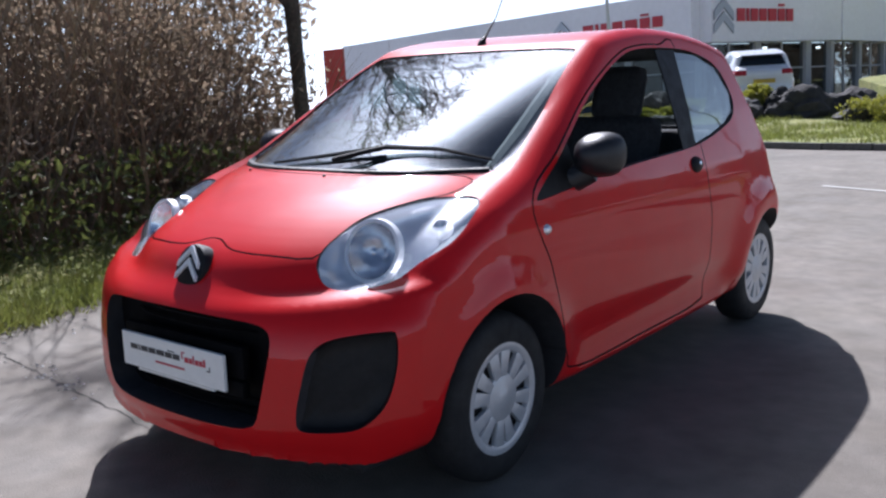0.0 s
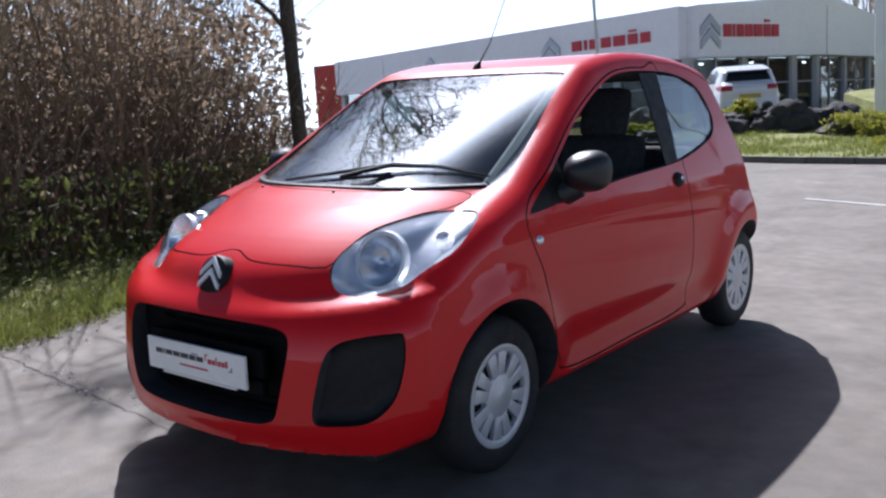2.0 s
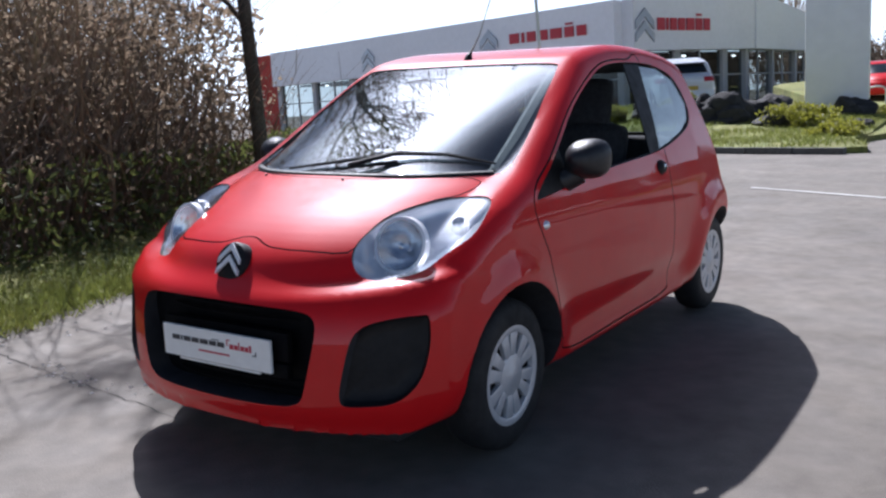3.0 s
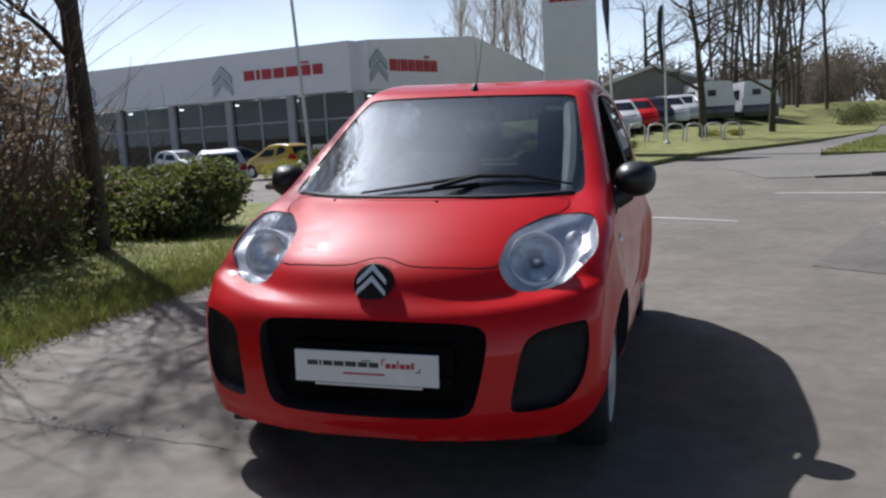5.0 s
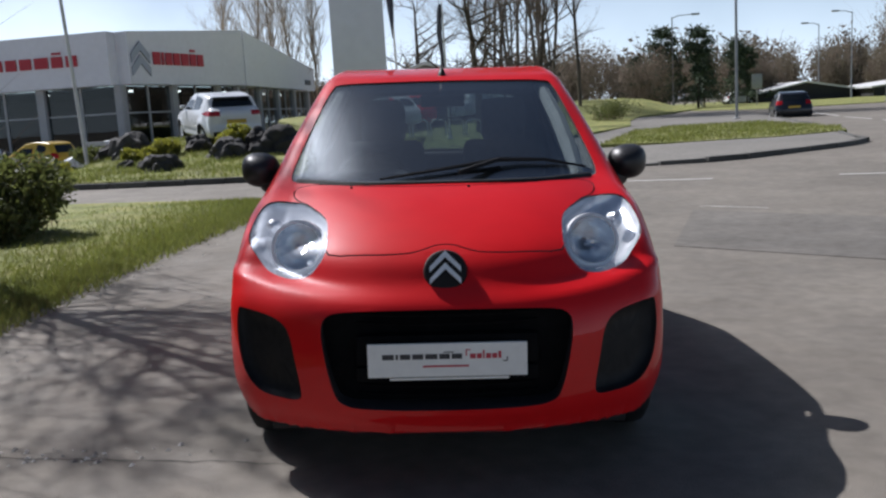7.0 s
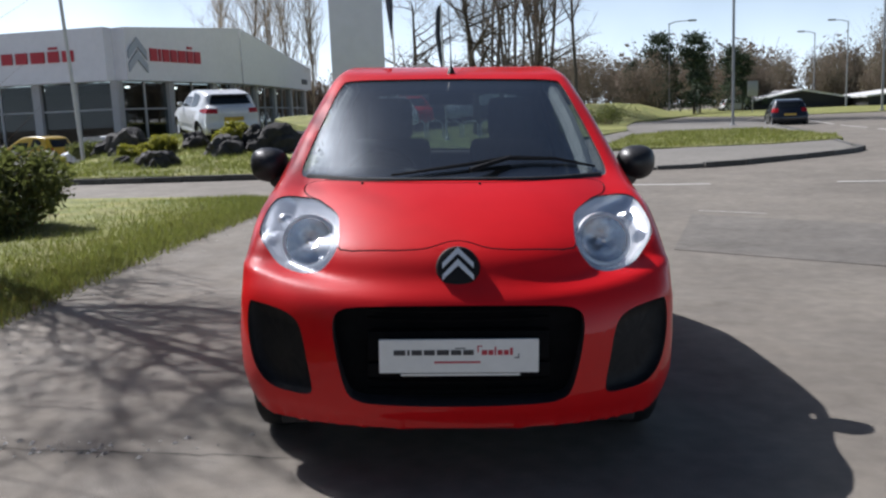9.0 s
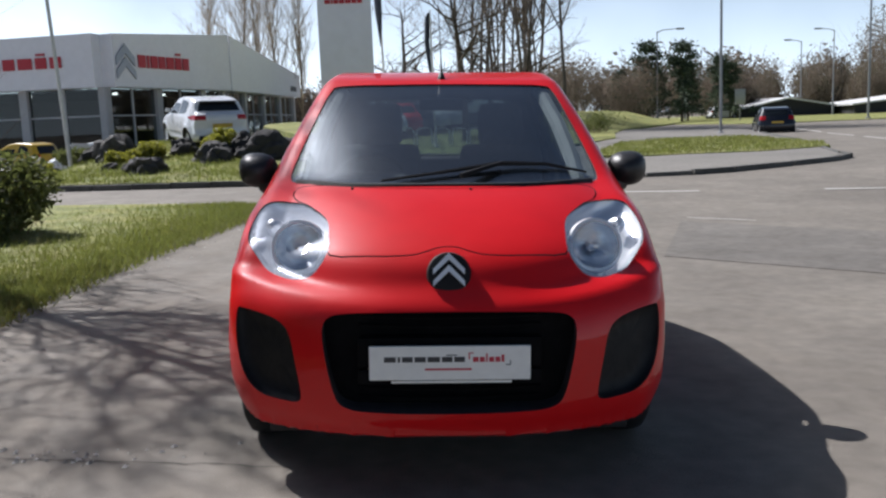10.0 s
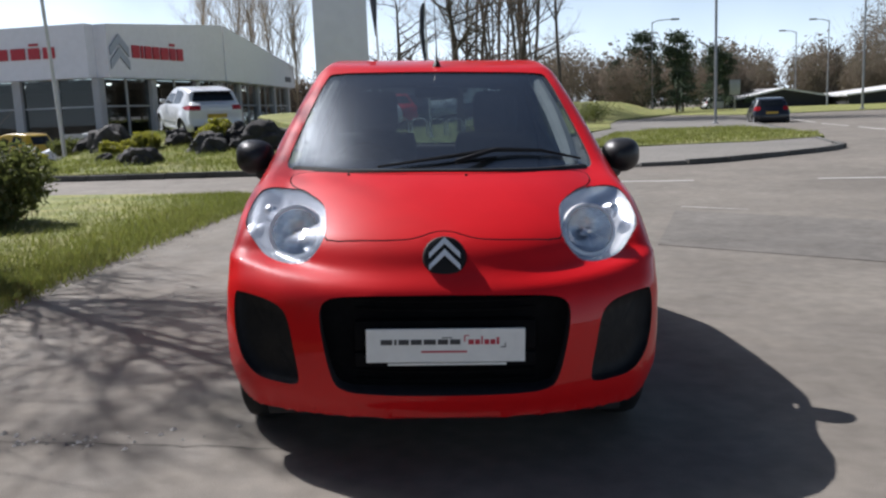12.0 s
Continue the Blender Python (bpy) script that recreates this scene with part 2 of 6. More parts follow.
TOTEM = mat("grey-white sign tower", (0.88, 0.88, 0.92), 0.5, grain=0.03, size=3, stain=0.04)
RED_PANEL = mat("red panel", (0.42, 0.035, 0.02), 0.6, grain=0.08, size=4, stain=0.1)
SHED = mat("grey shed cladding", (0.2, 0.195, 0.19), 0.7, grain=0.1, size=4, stain=0.1)
ROOF_WHITE = mat("white sheet roof", (0.7, 0.7, 0.7), 0.5, grain=0.05, size=2, stain=0.06)
LAMP_GLOW = bpy.data.materials.new("showroom lamp glow")
LAMP_GLOW.use_nodes = True
LAMP_GLOW.node_tree.nodes["Principled BSDF"].inputs["Emission Color"].default_value = (1, 0.96, 0.88, 1)
LAMP_GLOW.node_tree.nodes["Principled BSDF"].inputs["Emission Strength"].default_value = 6


# ---- building tools ----
def mesh_of(name, verts, faces, *mats, smooth=True, sharp=40):
    me = bpy.data.meshes.new(name)
    me.from_pydata([tuple(v) for v in verts], [], [tuple(f) for f in faces])
    for m in mats:
        me.materials.append(m)
    if smooth:
        me.polygons.foreach_set("use_smooth", [True] * len(me.polygons))
        me.set_sharp_from_angle(angle=radians(sharp))
    me.update()
    return me


def part(name, bm, material, parent=None, label="", smooth=True, sharp=40):
    """Links a bmesh as one mesh object, under a thing if one is given."""
    bmesh.ops.recalc_face_normals(bm, faces=bm.faces)
    me = bpy.data.meshes.new(name)
    bm.to_mesh(me)
    bm.free()
    me.materials.append(material)
    if smooth:
        me.polygons.foreach_set("use_smooth", [True] * len(me.polygons))
        me.set_sharp_from_angle(angle=radians(sharp))
    ob = new(name, me)
    ob.parent = parent
    return tagged(ob, label)


def thing(name, m, label, category, group="", kind=""):
    ob = new(name)
    ob.matrix_world = m
    ob.empty_display_size = 0.2
    return tagged(ob, label, category, group, kind)


def box(bm, x0, x1, y0, y1, z0, z1, bevel=0.0, m=None):
    got = bmesh.ops.create_cube(bm, size=1, matrix=(m or Matrix()) @ Matrix.LocRotScale(((x0 + x1) / 2, (y0 + y1) / 2, (z0 + z1) / 2), None, (abs(x1 - x0), abs(y1 - y0), abs(z1 - z0))))
    if bevel:
        edges = {e for v in got["verts"] for e in v.link_edges}
        bmesh.ops.bevel(bm, geom=list(edges), offset=bevel, segments=2, affect="EDGES", profile=0.6)
    return bm


def tube(bm, points, radii, sides=6):
    """A bent tapered rod through points."""
    rings = []
    pts = [Vector(p) for p in points]
    for i, p in enumerate(pts):
        way = (pts[min(i + 1, len(pts) - 1)] - pts[max(i - 1, 0)]).normalized()
        a = way.orthogonal().normalized() if i == 0 else (a - way * a.dot(way)).normalized()
        b = way.cross(a)
        r = radii[i] if hasattr(radii, "__len__") else radii
        rings.append([bm.verts.new(p + (a * math.cos(k * math.tau / sides) + b * math.sin(k * math.tau / sides)) * r) for k in range(sides)])
    for r0, r1 in zip(rings, rings[1:]):
        for k in range(sides):
            bm.faces.new((r0[k], r0[(k + 1) % sides], r1[(k + 1) % sides], r1[k]))
    bm.faces.new(rings[0][::-1])
    bm.faces.new(rings[-1])
    return bm


def lathe(bm, profile, m=None, steps=32, closed=False):
    """Turns (radius, along) pairs about the local x axis."""
    m = m or Matrix()
    rings = [[bm.verts.new(m @ Vector((a, r * math.cos(k * math.tau / steps), r * math.sin(k * math.tau / steps)))) for k in range(steps)] for r, a in profile]
    pairs = list(zip(rings, rings[1:])) + ([(rings[-1], rings[0])] if closed else [])
    for r0, r1 in pairs:
        for k in range(steps):
            bm.faces.new((r0[k], r0[(k + 1) % steps], r1[(k + 1) % steps], r1[k]))
    return bm


def curve_through(points, n=8, closed=True):
    """A smooth line through a few control points."""
    p = [np.array(q, float) for q in points]
    out = []
    last = len(p) if closed else len(p) - 1
    for i in range(last):
        a, b, c, d = (p[(i + k) % len(p)] if closed else p[min(max(i + k, 0), len(p) - 1)] for k in (-1, 0, 1, 2))
        for k in range(n):
            t = k / n
            out.append(0.5 * (2 * b + (c - a) * t + (2 * a - 5 * b + 4 * c - d) * t * t + (3 * b - a - 3 * c + d) * t ** 3))
    if not closed:
        out.append(p[-1])
    return out


def prism(outline, axis, low, high):
    """Vertices and faces of an outline drawn out along an axis; outline pairs are the two other axes in order."""
    def place(q, v):
        return {0: (v, q[0], q[1]), 1: (q[0], v, q[1]), 2: (q[0], q[1], v)}[axis]
    n = len(outline)
    verts = [place(q, low) for q in outline] + [place(q, high) for q in outline]
    faces = [tuple(range(n)), tuple(range(2 * n - 1, n - 1, -1))] + [(i, i + n, (i + 1) % n + n, (i + 1) % n) for i in range(n)]
    return verts, faces


def joined(*pieces):
    verts, faces = [], []
    for v, f in pieces:
        k = len(verts)
        verts += [tuple(q) for q in v]
        faces += [tuple(i + k for i in g) for g in f]
    return verts, faces


def outward(verts, faces):
    """The same pieces with all faces turned outwards."""
    bm = bmesh.new()
    vs = [bm.verts.new(v) for v in verts]
    for f in faces:
        bm.faces.new([vs[i] for i in f])
    bmesh.ops.recalc_face_normals(bm, faces=bm.faces)
    bm.verts.index_update()
    out = [tuple(v.co) for v in bm.verts], [tuple(v.index for v in f.verts) for f in bm.faces]
    bm.free()
    return out


def carve(solid, cutter, mats, operation="DIFFERENCE"):
    """Cuts closed pieces out of a mesh (or a pair of vertices and faces); the cut faces take the second material."""
    first = solid if isinstance(solid, bpy.types.Mesh) else mesh_of("solid", *solid, *mats)
    a = new("solid", first)
    for nudge in range(6):
        b = new("cutter", mesh_of("cutter", *outward(*cutter), *mats, smooth=False))
        b.location = (0.00013 * nudge, 0.00041 * nudge, 0.00037 * nudge)
        b.data.polygons.foreach_set("material_index", [1] * len(b.data.polygons))
        a.modifiers.clear()
        mod = a.modifiers.new("cut", "BOOLEAN")
        mod.operation, mod.solver, mod.object = operation, ("MANIFOLD", "EXACT")[nudge % 2], b
        got = bpy.data.meshes.new_from_object(a.evaluated_get(bpy.context.evaluated_depsgraph_get()))
        if (operation == "INTERSECT" and got.polygons) or len(got.polygons) > 0.6 * len(first.polygons):
            break
        if nudge < 5:
            bpy.data.objects.remove(b)
    for ob in (a, b):
        old = ob.data
        bpy.data.objects.remove(ob)
        bpy.data.meshes.remove(old)
    return got


def ease(v, a, b):
    t = min(1, max(0, (v - a) / (b - a)))
    return t * t * (3 - 2 * t)


def height(x, y):
    """The road's height: it falls to the side under the small car, lies level farther off and dips towards the showroom."""
    w = 1 - ease(math.hypot(x, y - 1), 4, 16)
    return -math.tan(radians(SLOPE)) * x * w - 0.6 * ease(-x, 8.5, 15) * ease(y, 15, 26)


# ---- the small red car: its outer form as a smooth field ----
WHEELS = ((0.0, 0.275), (2.34, 0.275))
SIDE_LINE = curve_through([(-0.60, 0.195), (-0.685, 0.235), (-0.712, 0.34), (-0.708, 0.47), (-0.69, 0.57), (-0.662, 0.632), (-0.60, 0.69), (-0.555, 0.75), (-0.49, 0.80), (-0.36, 0.866),
                           (-0.2, 0.931), (-0.06, 0.976), (0.06, 1.022), (0.35, 1.158), (0.65, 1.294), (0.86, 1.384), (1.02, 1.438), (1.4, 1.483), (1.85, 1.472), (2.22, 1.42), (2.34, 1.37), (2.46, 1.18),
                           (2.58, 0.98), (2.66, 0.78), (2.725, 0.58), (2.73, 0.42), (2.68, 0.26), (2.5, 0.2), (1.2, 0.18), (0.2, 0.18)], 3)


def smooth_step(v, a, b):
    t = np.clip((v - a) / (b - a), 0, 1)
    return t * t * (3 - 2 * t)


def round_max(a, b, r):
    return np.minimum(-r, np.maximum(a, b)) + np.hypot(np.maximum(a + r, 0), np.maximum(b + r, 0)) + 0 * a


def side_distance(y, z, p):
    """Signed distance to the side outline, inside negative."""
    best, inside = np.full(y.shape, 9.0), np.zeros(y.shape, bool)
    for a, b in zip(p, p[1:] + p[:1]):
        d = b - a
        ty, tz = y - a[0], z - a[1]
        t = np.clip((ty * d[0] + tz * d[1]) / (d @ d), 0, 1)
        best = np.minimum(best, (ty - t * d[0]) ** 2 + (tz - t * d[1]) ** 2)
        cross = (a[1] > z) != (b[1] > z)
        if d[1]:
            inside ^= cross & (y < a[0] + tz * d[0] / d[1])
    return np.where(inside, -1, 1) * np.sqrt(best)


def body_field(x, y, z, line=None):
    ax = np.abs(x)
    # the bumper stands out like a shelf below the lamps, more so towards its corners
    edge = 0.645 + 0.06 * (ax / 0.7) ** 2
    upper = smooth_step(z - edge, -0.02, 0.03)
    far = ax - 0.85 * np.maximum(ax - 0.6, 0) * upper
    nose = (far / 0.8) ** 2.6 * (0.30 * (1 - smooth_step(y, -0.55, 0.2)) * (1 - upper) + 0.0) + 0.235 * (far / 0.605) ** (2.6 + 1.1 * smooth_step(y, -0.1, 0.25)) * (1 - smooth_step(y, 0.1, 1.3)) * upper
    tail = 0.15 * (ax / 0.8) ** 2.6 * smooth_step(y, 1.9, 2.5)
    profile = side_distance(y - nose + tail, z, line or SIDE_LINE)
    half = np.interp(z, (0.17, 0.24, 0.32, 0.45, 0.58, 0.68, 0.80, 0.88, 0.95, 1.10, 1.25, 1.38, 1.48), (0.73, 0.765, 0.785, 0.798, 0.802, 0.80, 0.785, 0.77, 0.75, 0.703, 0.647, 0.597, 0.56))
    half = half * np.interp(y, (-0.75, -0.4, 0.0, 0.6, 1.4, 2.1, 2.45, 2.75), (0.90, 0.96, 1.0, 0.995, 1.0, 1.0, 0.985, 0.90))
    # the sill stands proud below a hollow in the door
    between = smooth_step(y, 0.34, 0.5) * (1 - smooth_step(y, 1.75, 1.95))
    half = half + between * (0.022 * np.exp(-((z - 0.245) / 0.035) ** 2) - 0.016 * np.exp(-((z - 0.36) / 0.06) ** 2))
    for wy, wz in WHEELS:
        r = np.hypot(y - wy, z - wz)
        half = half + (0.022 * np.exp(-((r - 0.335) / 0.075) ** 2) if wy < 1 else 0.036 * np.exp(-((r - 0.36) / 0.10) ** 2)) * smooth_step(z, 0.2, 0.35)
    radius = 0.075 - 0.02 * smooth_step(y, 0.3, 0.8)
    return round_max(profile, ax - half, radius)


def field_net(field, low, high, step):
    """A closed quad mesh on the zero of a field, by surface nets, its vertices drawn onto the zero."""
    n = [int(round((b - a) / step)) + 1 for a, b in zip(low, high)]
    gx, gy, gz = np.meshgrid(*(np.linspace(a, b, k) for a, b, k in zip(low, high, n)), indexing="ij")
    rough = field(gx[::3, ::3, ::3], gy[::3, ::3, ::3], gz[::3, ::3, ::3])
    v = rough.repeat(3, 0).repeat(3, 1).repeat(3, 2)[:n[0], :n[1], :n[2]]
    near = np.abs(v) < step * 5.5
    v[near] = field(gx[near], gy[near], gz[near])
    ins = v < 0
    corners = [ins[i:n[0] - 1 + i, j:n[1] - 1 + j, k:n[2] - 1 + k] for i in (0, 1) for j in (0, 1) for k in (0, 1)]
    total = sum(c.astype(int) for c in corners)
    cell = (total > 0) & (total < 8)
    index = -np.ones(cell.shape, int)
    index[cell] = np.arange(cell.sum())
    size = [(b - a) / (k - 1) for a, b, k in zip(low, high, n)]
    p = np.argwhere(cell) * size + np.array(low) + np.array(size) / 2
    h = 0.002
    for _ in range(7):
        f = field(*p.T)
        grad = np.stack([(field(*(p + h * e).T) - field(*(p - h * e).T)) / (2 * h) for e in np.eye(3)], 1)
        p = p - np.clip(f, -step, step)[:, None] * grad / np.maximum((grad ** 2).sum(1), 0.05)[:, None] * 0.9
    faces = []
    for ax in range(3):
        a, b = (ax + 1) % 3, (ax + 2) % 3
        lo, hi = [slice(None)] * 3, [slice(None)] * 3
        lo[ax], hi[ax] = slice(0, -1), slice(1, None)
        change = ins[tuple(lo)] != ins[tuple(hi)]
        inner = ins[tuple(lo)]
        for q in np.argwhere(change):
            if q[a] == 0 or q[b] == 0 or q[a] >= n[a] - 1 or q[b] >= n[b] - 1:
                continue
            ea, eb = np.eye(3, dtype=int)[a], np.eye(3, dtype=int)[b]
            quad = [index[tuple(q - ea - eb)], index[tuple(q - eb)], index[tuple(q)], index[tuple(q - ea)]]
            faces.append(quad if inner[tuple(q)] else quad[::-1])
    return p, faces


# ---- ground, verge, islands ----
def sheet(name, outline, lift, material, label, category, step=0.6, edge=0.0, mound=None):
    """A flat patch that follows the road's height, with a skirt at its rim."""
    p = np.array(outline)
    bm = bmesh.new()
    (x0, y0), (x1, y1) = p.min(0), p.max(0)
    rim = [bm.verts.new((q[0], q[1], 0)) for q in p]
    bm.faces.new(rim)
    for axis, lo, hi in ((0, x0, x1), (1, y0, y1)):
        for v in np.arange(lo + step, hi, step):
            co, no = ((v, 0, 0), (1, 0, 0)) if axis == 0 else ((0, v, 0), (0, 1, 0))
            bmesh.ops.bisect_plane(bm, geom=bm.verts[:] + bm.edges[:] + bm.faces[:], plane_co=co, plane_no=no)
    border = [e for e in bm.edges if len(e.link_faces) == 1]
    for v in bm.verts:
        v.co.z = height(v.co.x, v.co.y) + lift + (mound(v.co.x, v.co.y) if mound else 0)
    got = bmesh.ops.extrude_edge_only(bm, edges=border)
    for v in got["geom"]:
        if isinstance(v, bmesh.types.BMVert):
            v.co.z = height(v.co.x, v.co.y) - 0.05
    ob = part(name, bm, material, None, label, sharp=35)
    return tagged(ob, label, category, kind="structure")


def kerb_line(points, tall, name="kerb"):
    """Kerb stones laid end to end along a line."""
    line = curve_through(points, 12, False)
    holder = tagged(new(name), "row of grey kerb stones beside the road", "kerb", kind="structure")
    run, start = 0.0, line[0]
    stone = box(bmesh.new(), -0.45, 0.45, -0.065, 0.065, -0.12, 0.0, 0.012)
    me = bpy.data.meshes.new("kerb_stone")
    stone.to_mesh(me)
    stone.free()
    me.materials.append(KERB)
    dist = np.concatenate([[0], np.cumsum([np.linalg.norm(b - a) for a, b in zip(line, line[1:])])])
    for s in np.arange(0.46, dist[-1] - 0.4, 0.915):
        i = min(int(np.searchsorted(dist, s)), len(line) - 1)
        a, b = line[i - 1], line[i]
        q = a + (b - a) * (s - dist[i - 1]) / max(1e-6, dist[i] - dist[i - 1])
        ob = new("kerb_stone", me)
        ob.parent = holder
        ob.matrix_local = Matrix.Translation((q[0], q[1], height(q[0], q[1]) + tall + (flush(q[0], q[1]) if q[0] > 1.5 else -0.09 * ease(q[0], -1.2, 0.3)) + random.uniform(-0.004, 0.004))) @ pose(0, 0, 0, 0, random.uniform(-0.4, 0.4), math.degrees(math.atan2(b[1] - a[1], b[0] - a[0])) + random.uniform(-0.6, 0.6))


def ground():
    near = list(np.arange(-24, 24.1, 0.5))
    xs = [-1500, -500, -200, -100, -60, -40, -30] + near + [30, 40, 60, 100, 200, 500, 1500]
    ys = [-1500, -500, -200, -100, -60, -40, -30] + near + [30, 40, 60, 100, 200, 500, 1500]
    verts = [(x, y, height(x, y)) for x in xs for y in ys]
    k = len(ys)
    faces = [(i * k + j, (i + 1) * k + j, (i + 1) * k + j + 1, i * k + j + 1) for i in range(len(xs) - 1) for j in range(k - 1)]
    tagged(new("road", mesh_of("road", verts, faces, ASPHALT)), "worn grey asphalt road with fine cracks", "road", kind="structure")


def rock_mound(x, y):
    return 0.78 * math.exp(-(((x + 7.6) / 4.2) ** 2 + ((y - 25.5) / 5.0) ** 2)) + 0.12 * math.exp(-(((x + 4) / 4) ** 2 + ((y - 21) / 4) ** 2))


def bank(x, y):
    """The grass strip rises away from the path."""
    return 1.35 * ease(y + 0.9 * (3 - x), 26, 66) * ease(5.2 + (y - 34) * 0.41 - x, 0.3, 7)


def flush(x, y):
    """The pavement falls to the road's level where the kerb is dropped."""
    return -0.078 * (1 - ease(x - 0.12 * (y - 14), 3.0, 5.6))


VERGE = [(-2.2, -9), (-2.45, -2.5), (-2.58, -0.1), (-2.86, 0.9), (-2.84, 2.3), (-2.76, 4.2), (-2.52, 7.2), (-2.45, 8.6), (-2.62, 9.5), (-3.3, 10.2), (-6, 11.2), (-9, 12.3), (-14, 13.6), (-40, 16), (-40, -9)]
LEFT_ISLAND = [(-9.6, 18.5), (-9.2, 16.9), (-8.2, 16.25), (-6, 15.75), (-4, 15.3), (-2.4, 14.5), (-0.6, 14.0), (-0.1, 14.15), (-0.3, 15.2), (-0.7, 16.5), (-0.6, 18), (-1.0, 24), (-2.0, 33), (-4.0, 38), (-10.5, 38), (-11.4, 32), (-10.8, 27), (-10.0, 22)]
RIGHT_ISLAND = [(2.4, 13.9), (3.2, 13.75), (5.4, 13.85), (7.3, 14.85), (8.7, 15.9), (9.45, 16.9), (9.7, 17.8), (10.2, 19.5), (12.2, 26), (15, 37), (20, 56), (10, 56), (6, 40), (2.5, 26), (1.6, 18)]
GRASS_OVAL = [(4.2, 20.6), (5.8, 19.6), (8.6, 19.5), (10.9, 20.7), (11.9, 23.5), (12.2, 28), (12.6, 32), (9.5, 33), (7.0, 29.5)]
GRASS_STRIP = [(-0.75, 16.6), (0.2, 19.9), (1.2, 23.3), (2.9, 26.0), (5.3, 29.9), (8.3, 36.4), (10.5, 47), (13, 56), (24, 80), (-14, 80), (-9, 45), (-4.5, 34), (-2.2, 27), (-1.6, 20)]


def ground_patches():
    # the verge's edge is ragged
    line = []
    for a, b in zip(VERGE, VERGE[1:] + VERGE[:1]):
        n = 1 if a[0] < -9 or b[0] < -9 else max(1, int(math.dist(a, b) / 0.11))
        for k in range(n):
            x, y = a[0] + (b[0] - a[0]) * k / n, a[1] + (b[1] - a[1]) * k / n
            line.append((x + (0.13 * noise.noise(Vector((x, y, 0)) * 2.2) + 0.09 * noise.noise(Vector((x, y, 3)) * 7) if n > 1 else 0), y))
    sheet("verge", line, 0.025, LAWN, "sunlit grass verge beside the road", "grass verge", 0.8)
    sheet("rock_island", LEFT_ISLAND, 0.11, LAWN, "grassy mound with dark rocks and a kerb", "grass island", 0.9, mound=rock_mound)
    sheet("pavement", RIGHT_ISLAND, 0.09, PAVING, "pale grey pavement at the road corner", "pavement", 1.2, mound=flush)
    sheet("grass_oval", GRASS_OVAL, 0.115, LAWN, "mown grass patch on the pavement", "grass", 1.5)
    sheet("grass_strip", GRASS_STRIP, 0.12, LAWN, "grass strip beneath bare trees", "grass", 2.5, mound=bank)
    kerb_line([(-9.5, 18.4), (-9.15, 16.85), (-8.2, 16.15), (-6, 15.65), (-4, 15.2), (-2.4, 14.4), (-0.6, 13.9), (-0.1, 14.0), (0.35, 14.15)], 0.125)
    kerb_line([(3.2, 13.66), (5.4, 13.76), (7.3, 14.76), (8.75, 15.82), (9.55, 16.85), (9.8, 17.8), (10.3, 19.5), (12.3, 26), (15.1, 37)], 0.105)
    sheet("road_patch", [(2.05, 4.42), (2.95, 7.05), (13, 0.6), (12.1, -2.1)], 0.005, ASPHALT_PATCH, "darker strip of newer asphalt across the road", "road patch", 0.7)
    # worn white road lines
    for (ax, ay), (bx, by), wide in (((-0.56, 8.38), (1.6, 7.55), 0.075), ((2.32, 11.03), (4.25, 10.62), 0.09), ((6.1, 10.25), (8.6, 9.5), 0.09), ((-13.2, 20.6), (-8.6, 19.3), 0.1), ((17.1, 34.7), (16.32, 30.7), 0.12), ((15.95, 29.1), (15.28, 25.8), 0.12), ((19.8, 44.5), (17.7, 36.7), 0.12), ((22.9, 44.1), (26.5, 37.6), 0.15), ((3.12, 7.39), (3.82, 6.99), 0.03)):
        a, b = Vector((ax, ay, 0)), Vector((bx, by, 0))
        side = (b - a).normalized().cross(Vector((0, 0, 1))) * wide / 2
        bm = bmesh.new()
        rows = []
        n = 8
        for k in range(n + 1):
            p = a.lerp(b, k / n)
            rows.append([bm.verts.new((q.x, q.y, height(q.x, q.y) + dz)) for q, dz in ((p + side, 0.007), (p - side, 0.007))])
        for r, s in zip(rows, rows[1:]):
            bm.faces.new((r[0], r[1], s[1], s[0]))
        tagged(part("road_line", bm, ROAD_PAINT, None, smooth=False), "worn white painted road line", "road marking", kind="structure")


ground()
ground_patches()


# ---- the small red car: its parts ----
def grown(outline, by):
    """A closed outline of pairs pushed outwards by a distance."""
    p = np.array(outline)
    way = np.roll(p, -1, 0) - np.roll(p, 1, 0)
    area = (p[:, 0] * np.roll(p[:, 1], -1) - np.roll(p[:, 0], -1) * p[:, 1]).sum()
    out = np.stack([way[:, 1], -way[:, 0]], 1) * np.sign(area)
    return p + by * out / np.linalg.norm(out, axis=1)[:, None]


def seam(outline, width, axis, low, high):
    """A thin closed band that follows an outline, drawn out along an axis."""
    def place(q, v):
        return {0: (v, q[0], q[1]), 1: (q[0], v, q[1]), 2: (q[0], q[1], v)}[axis]
    a, b = grown(outline, width / 2), grown(outline, -width / 2)
    n = len(a)
    verts = [place(q, v) for v in (low, high) for ring in (a, b) for q in ring]
    faces = []
    for i in range(n):
        j = (i + 1) % n
        for p, q in ((0, 1), (1, 3), (3, 2), (2, 0)):
            faces.append((p * n + i, p * n + j, q * n + j, q * n + i))
    return verts, faces


def mirrored(piece):
    return [(-x, y, z) for x, y, z in piece[0]], [tuple(reversed(f)) for f in piece[1]]


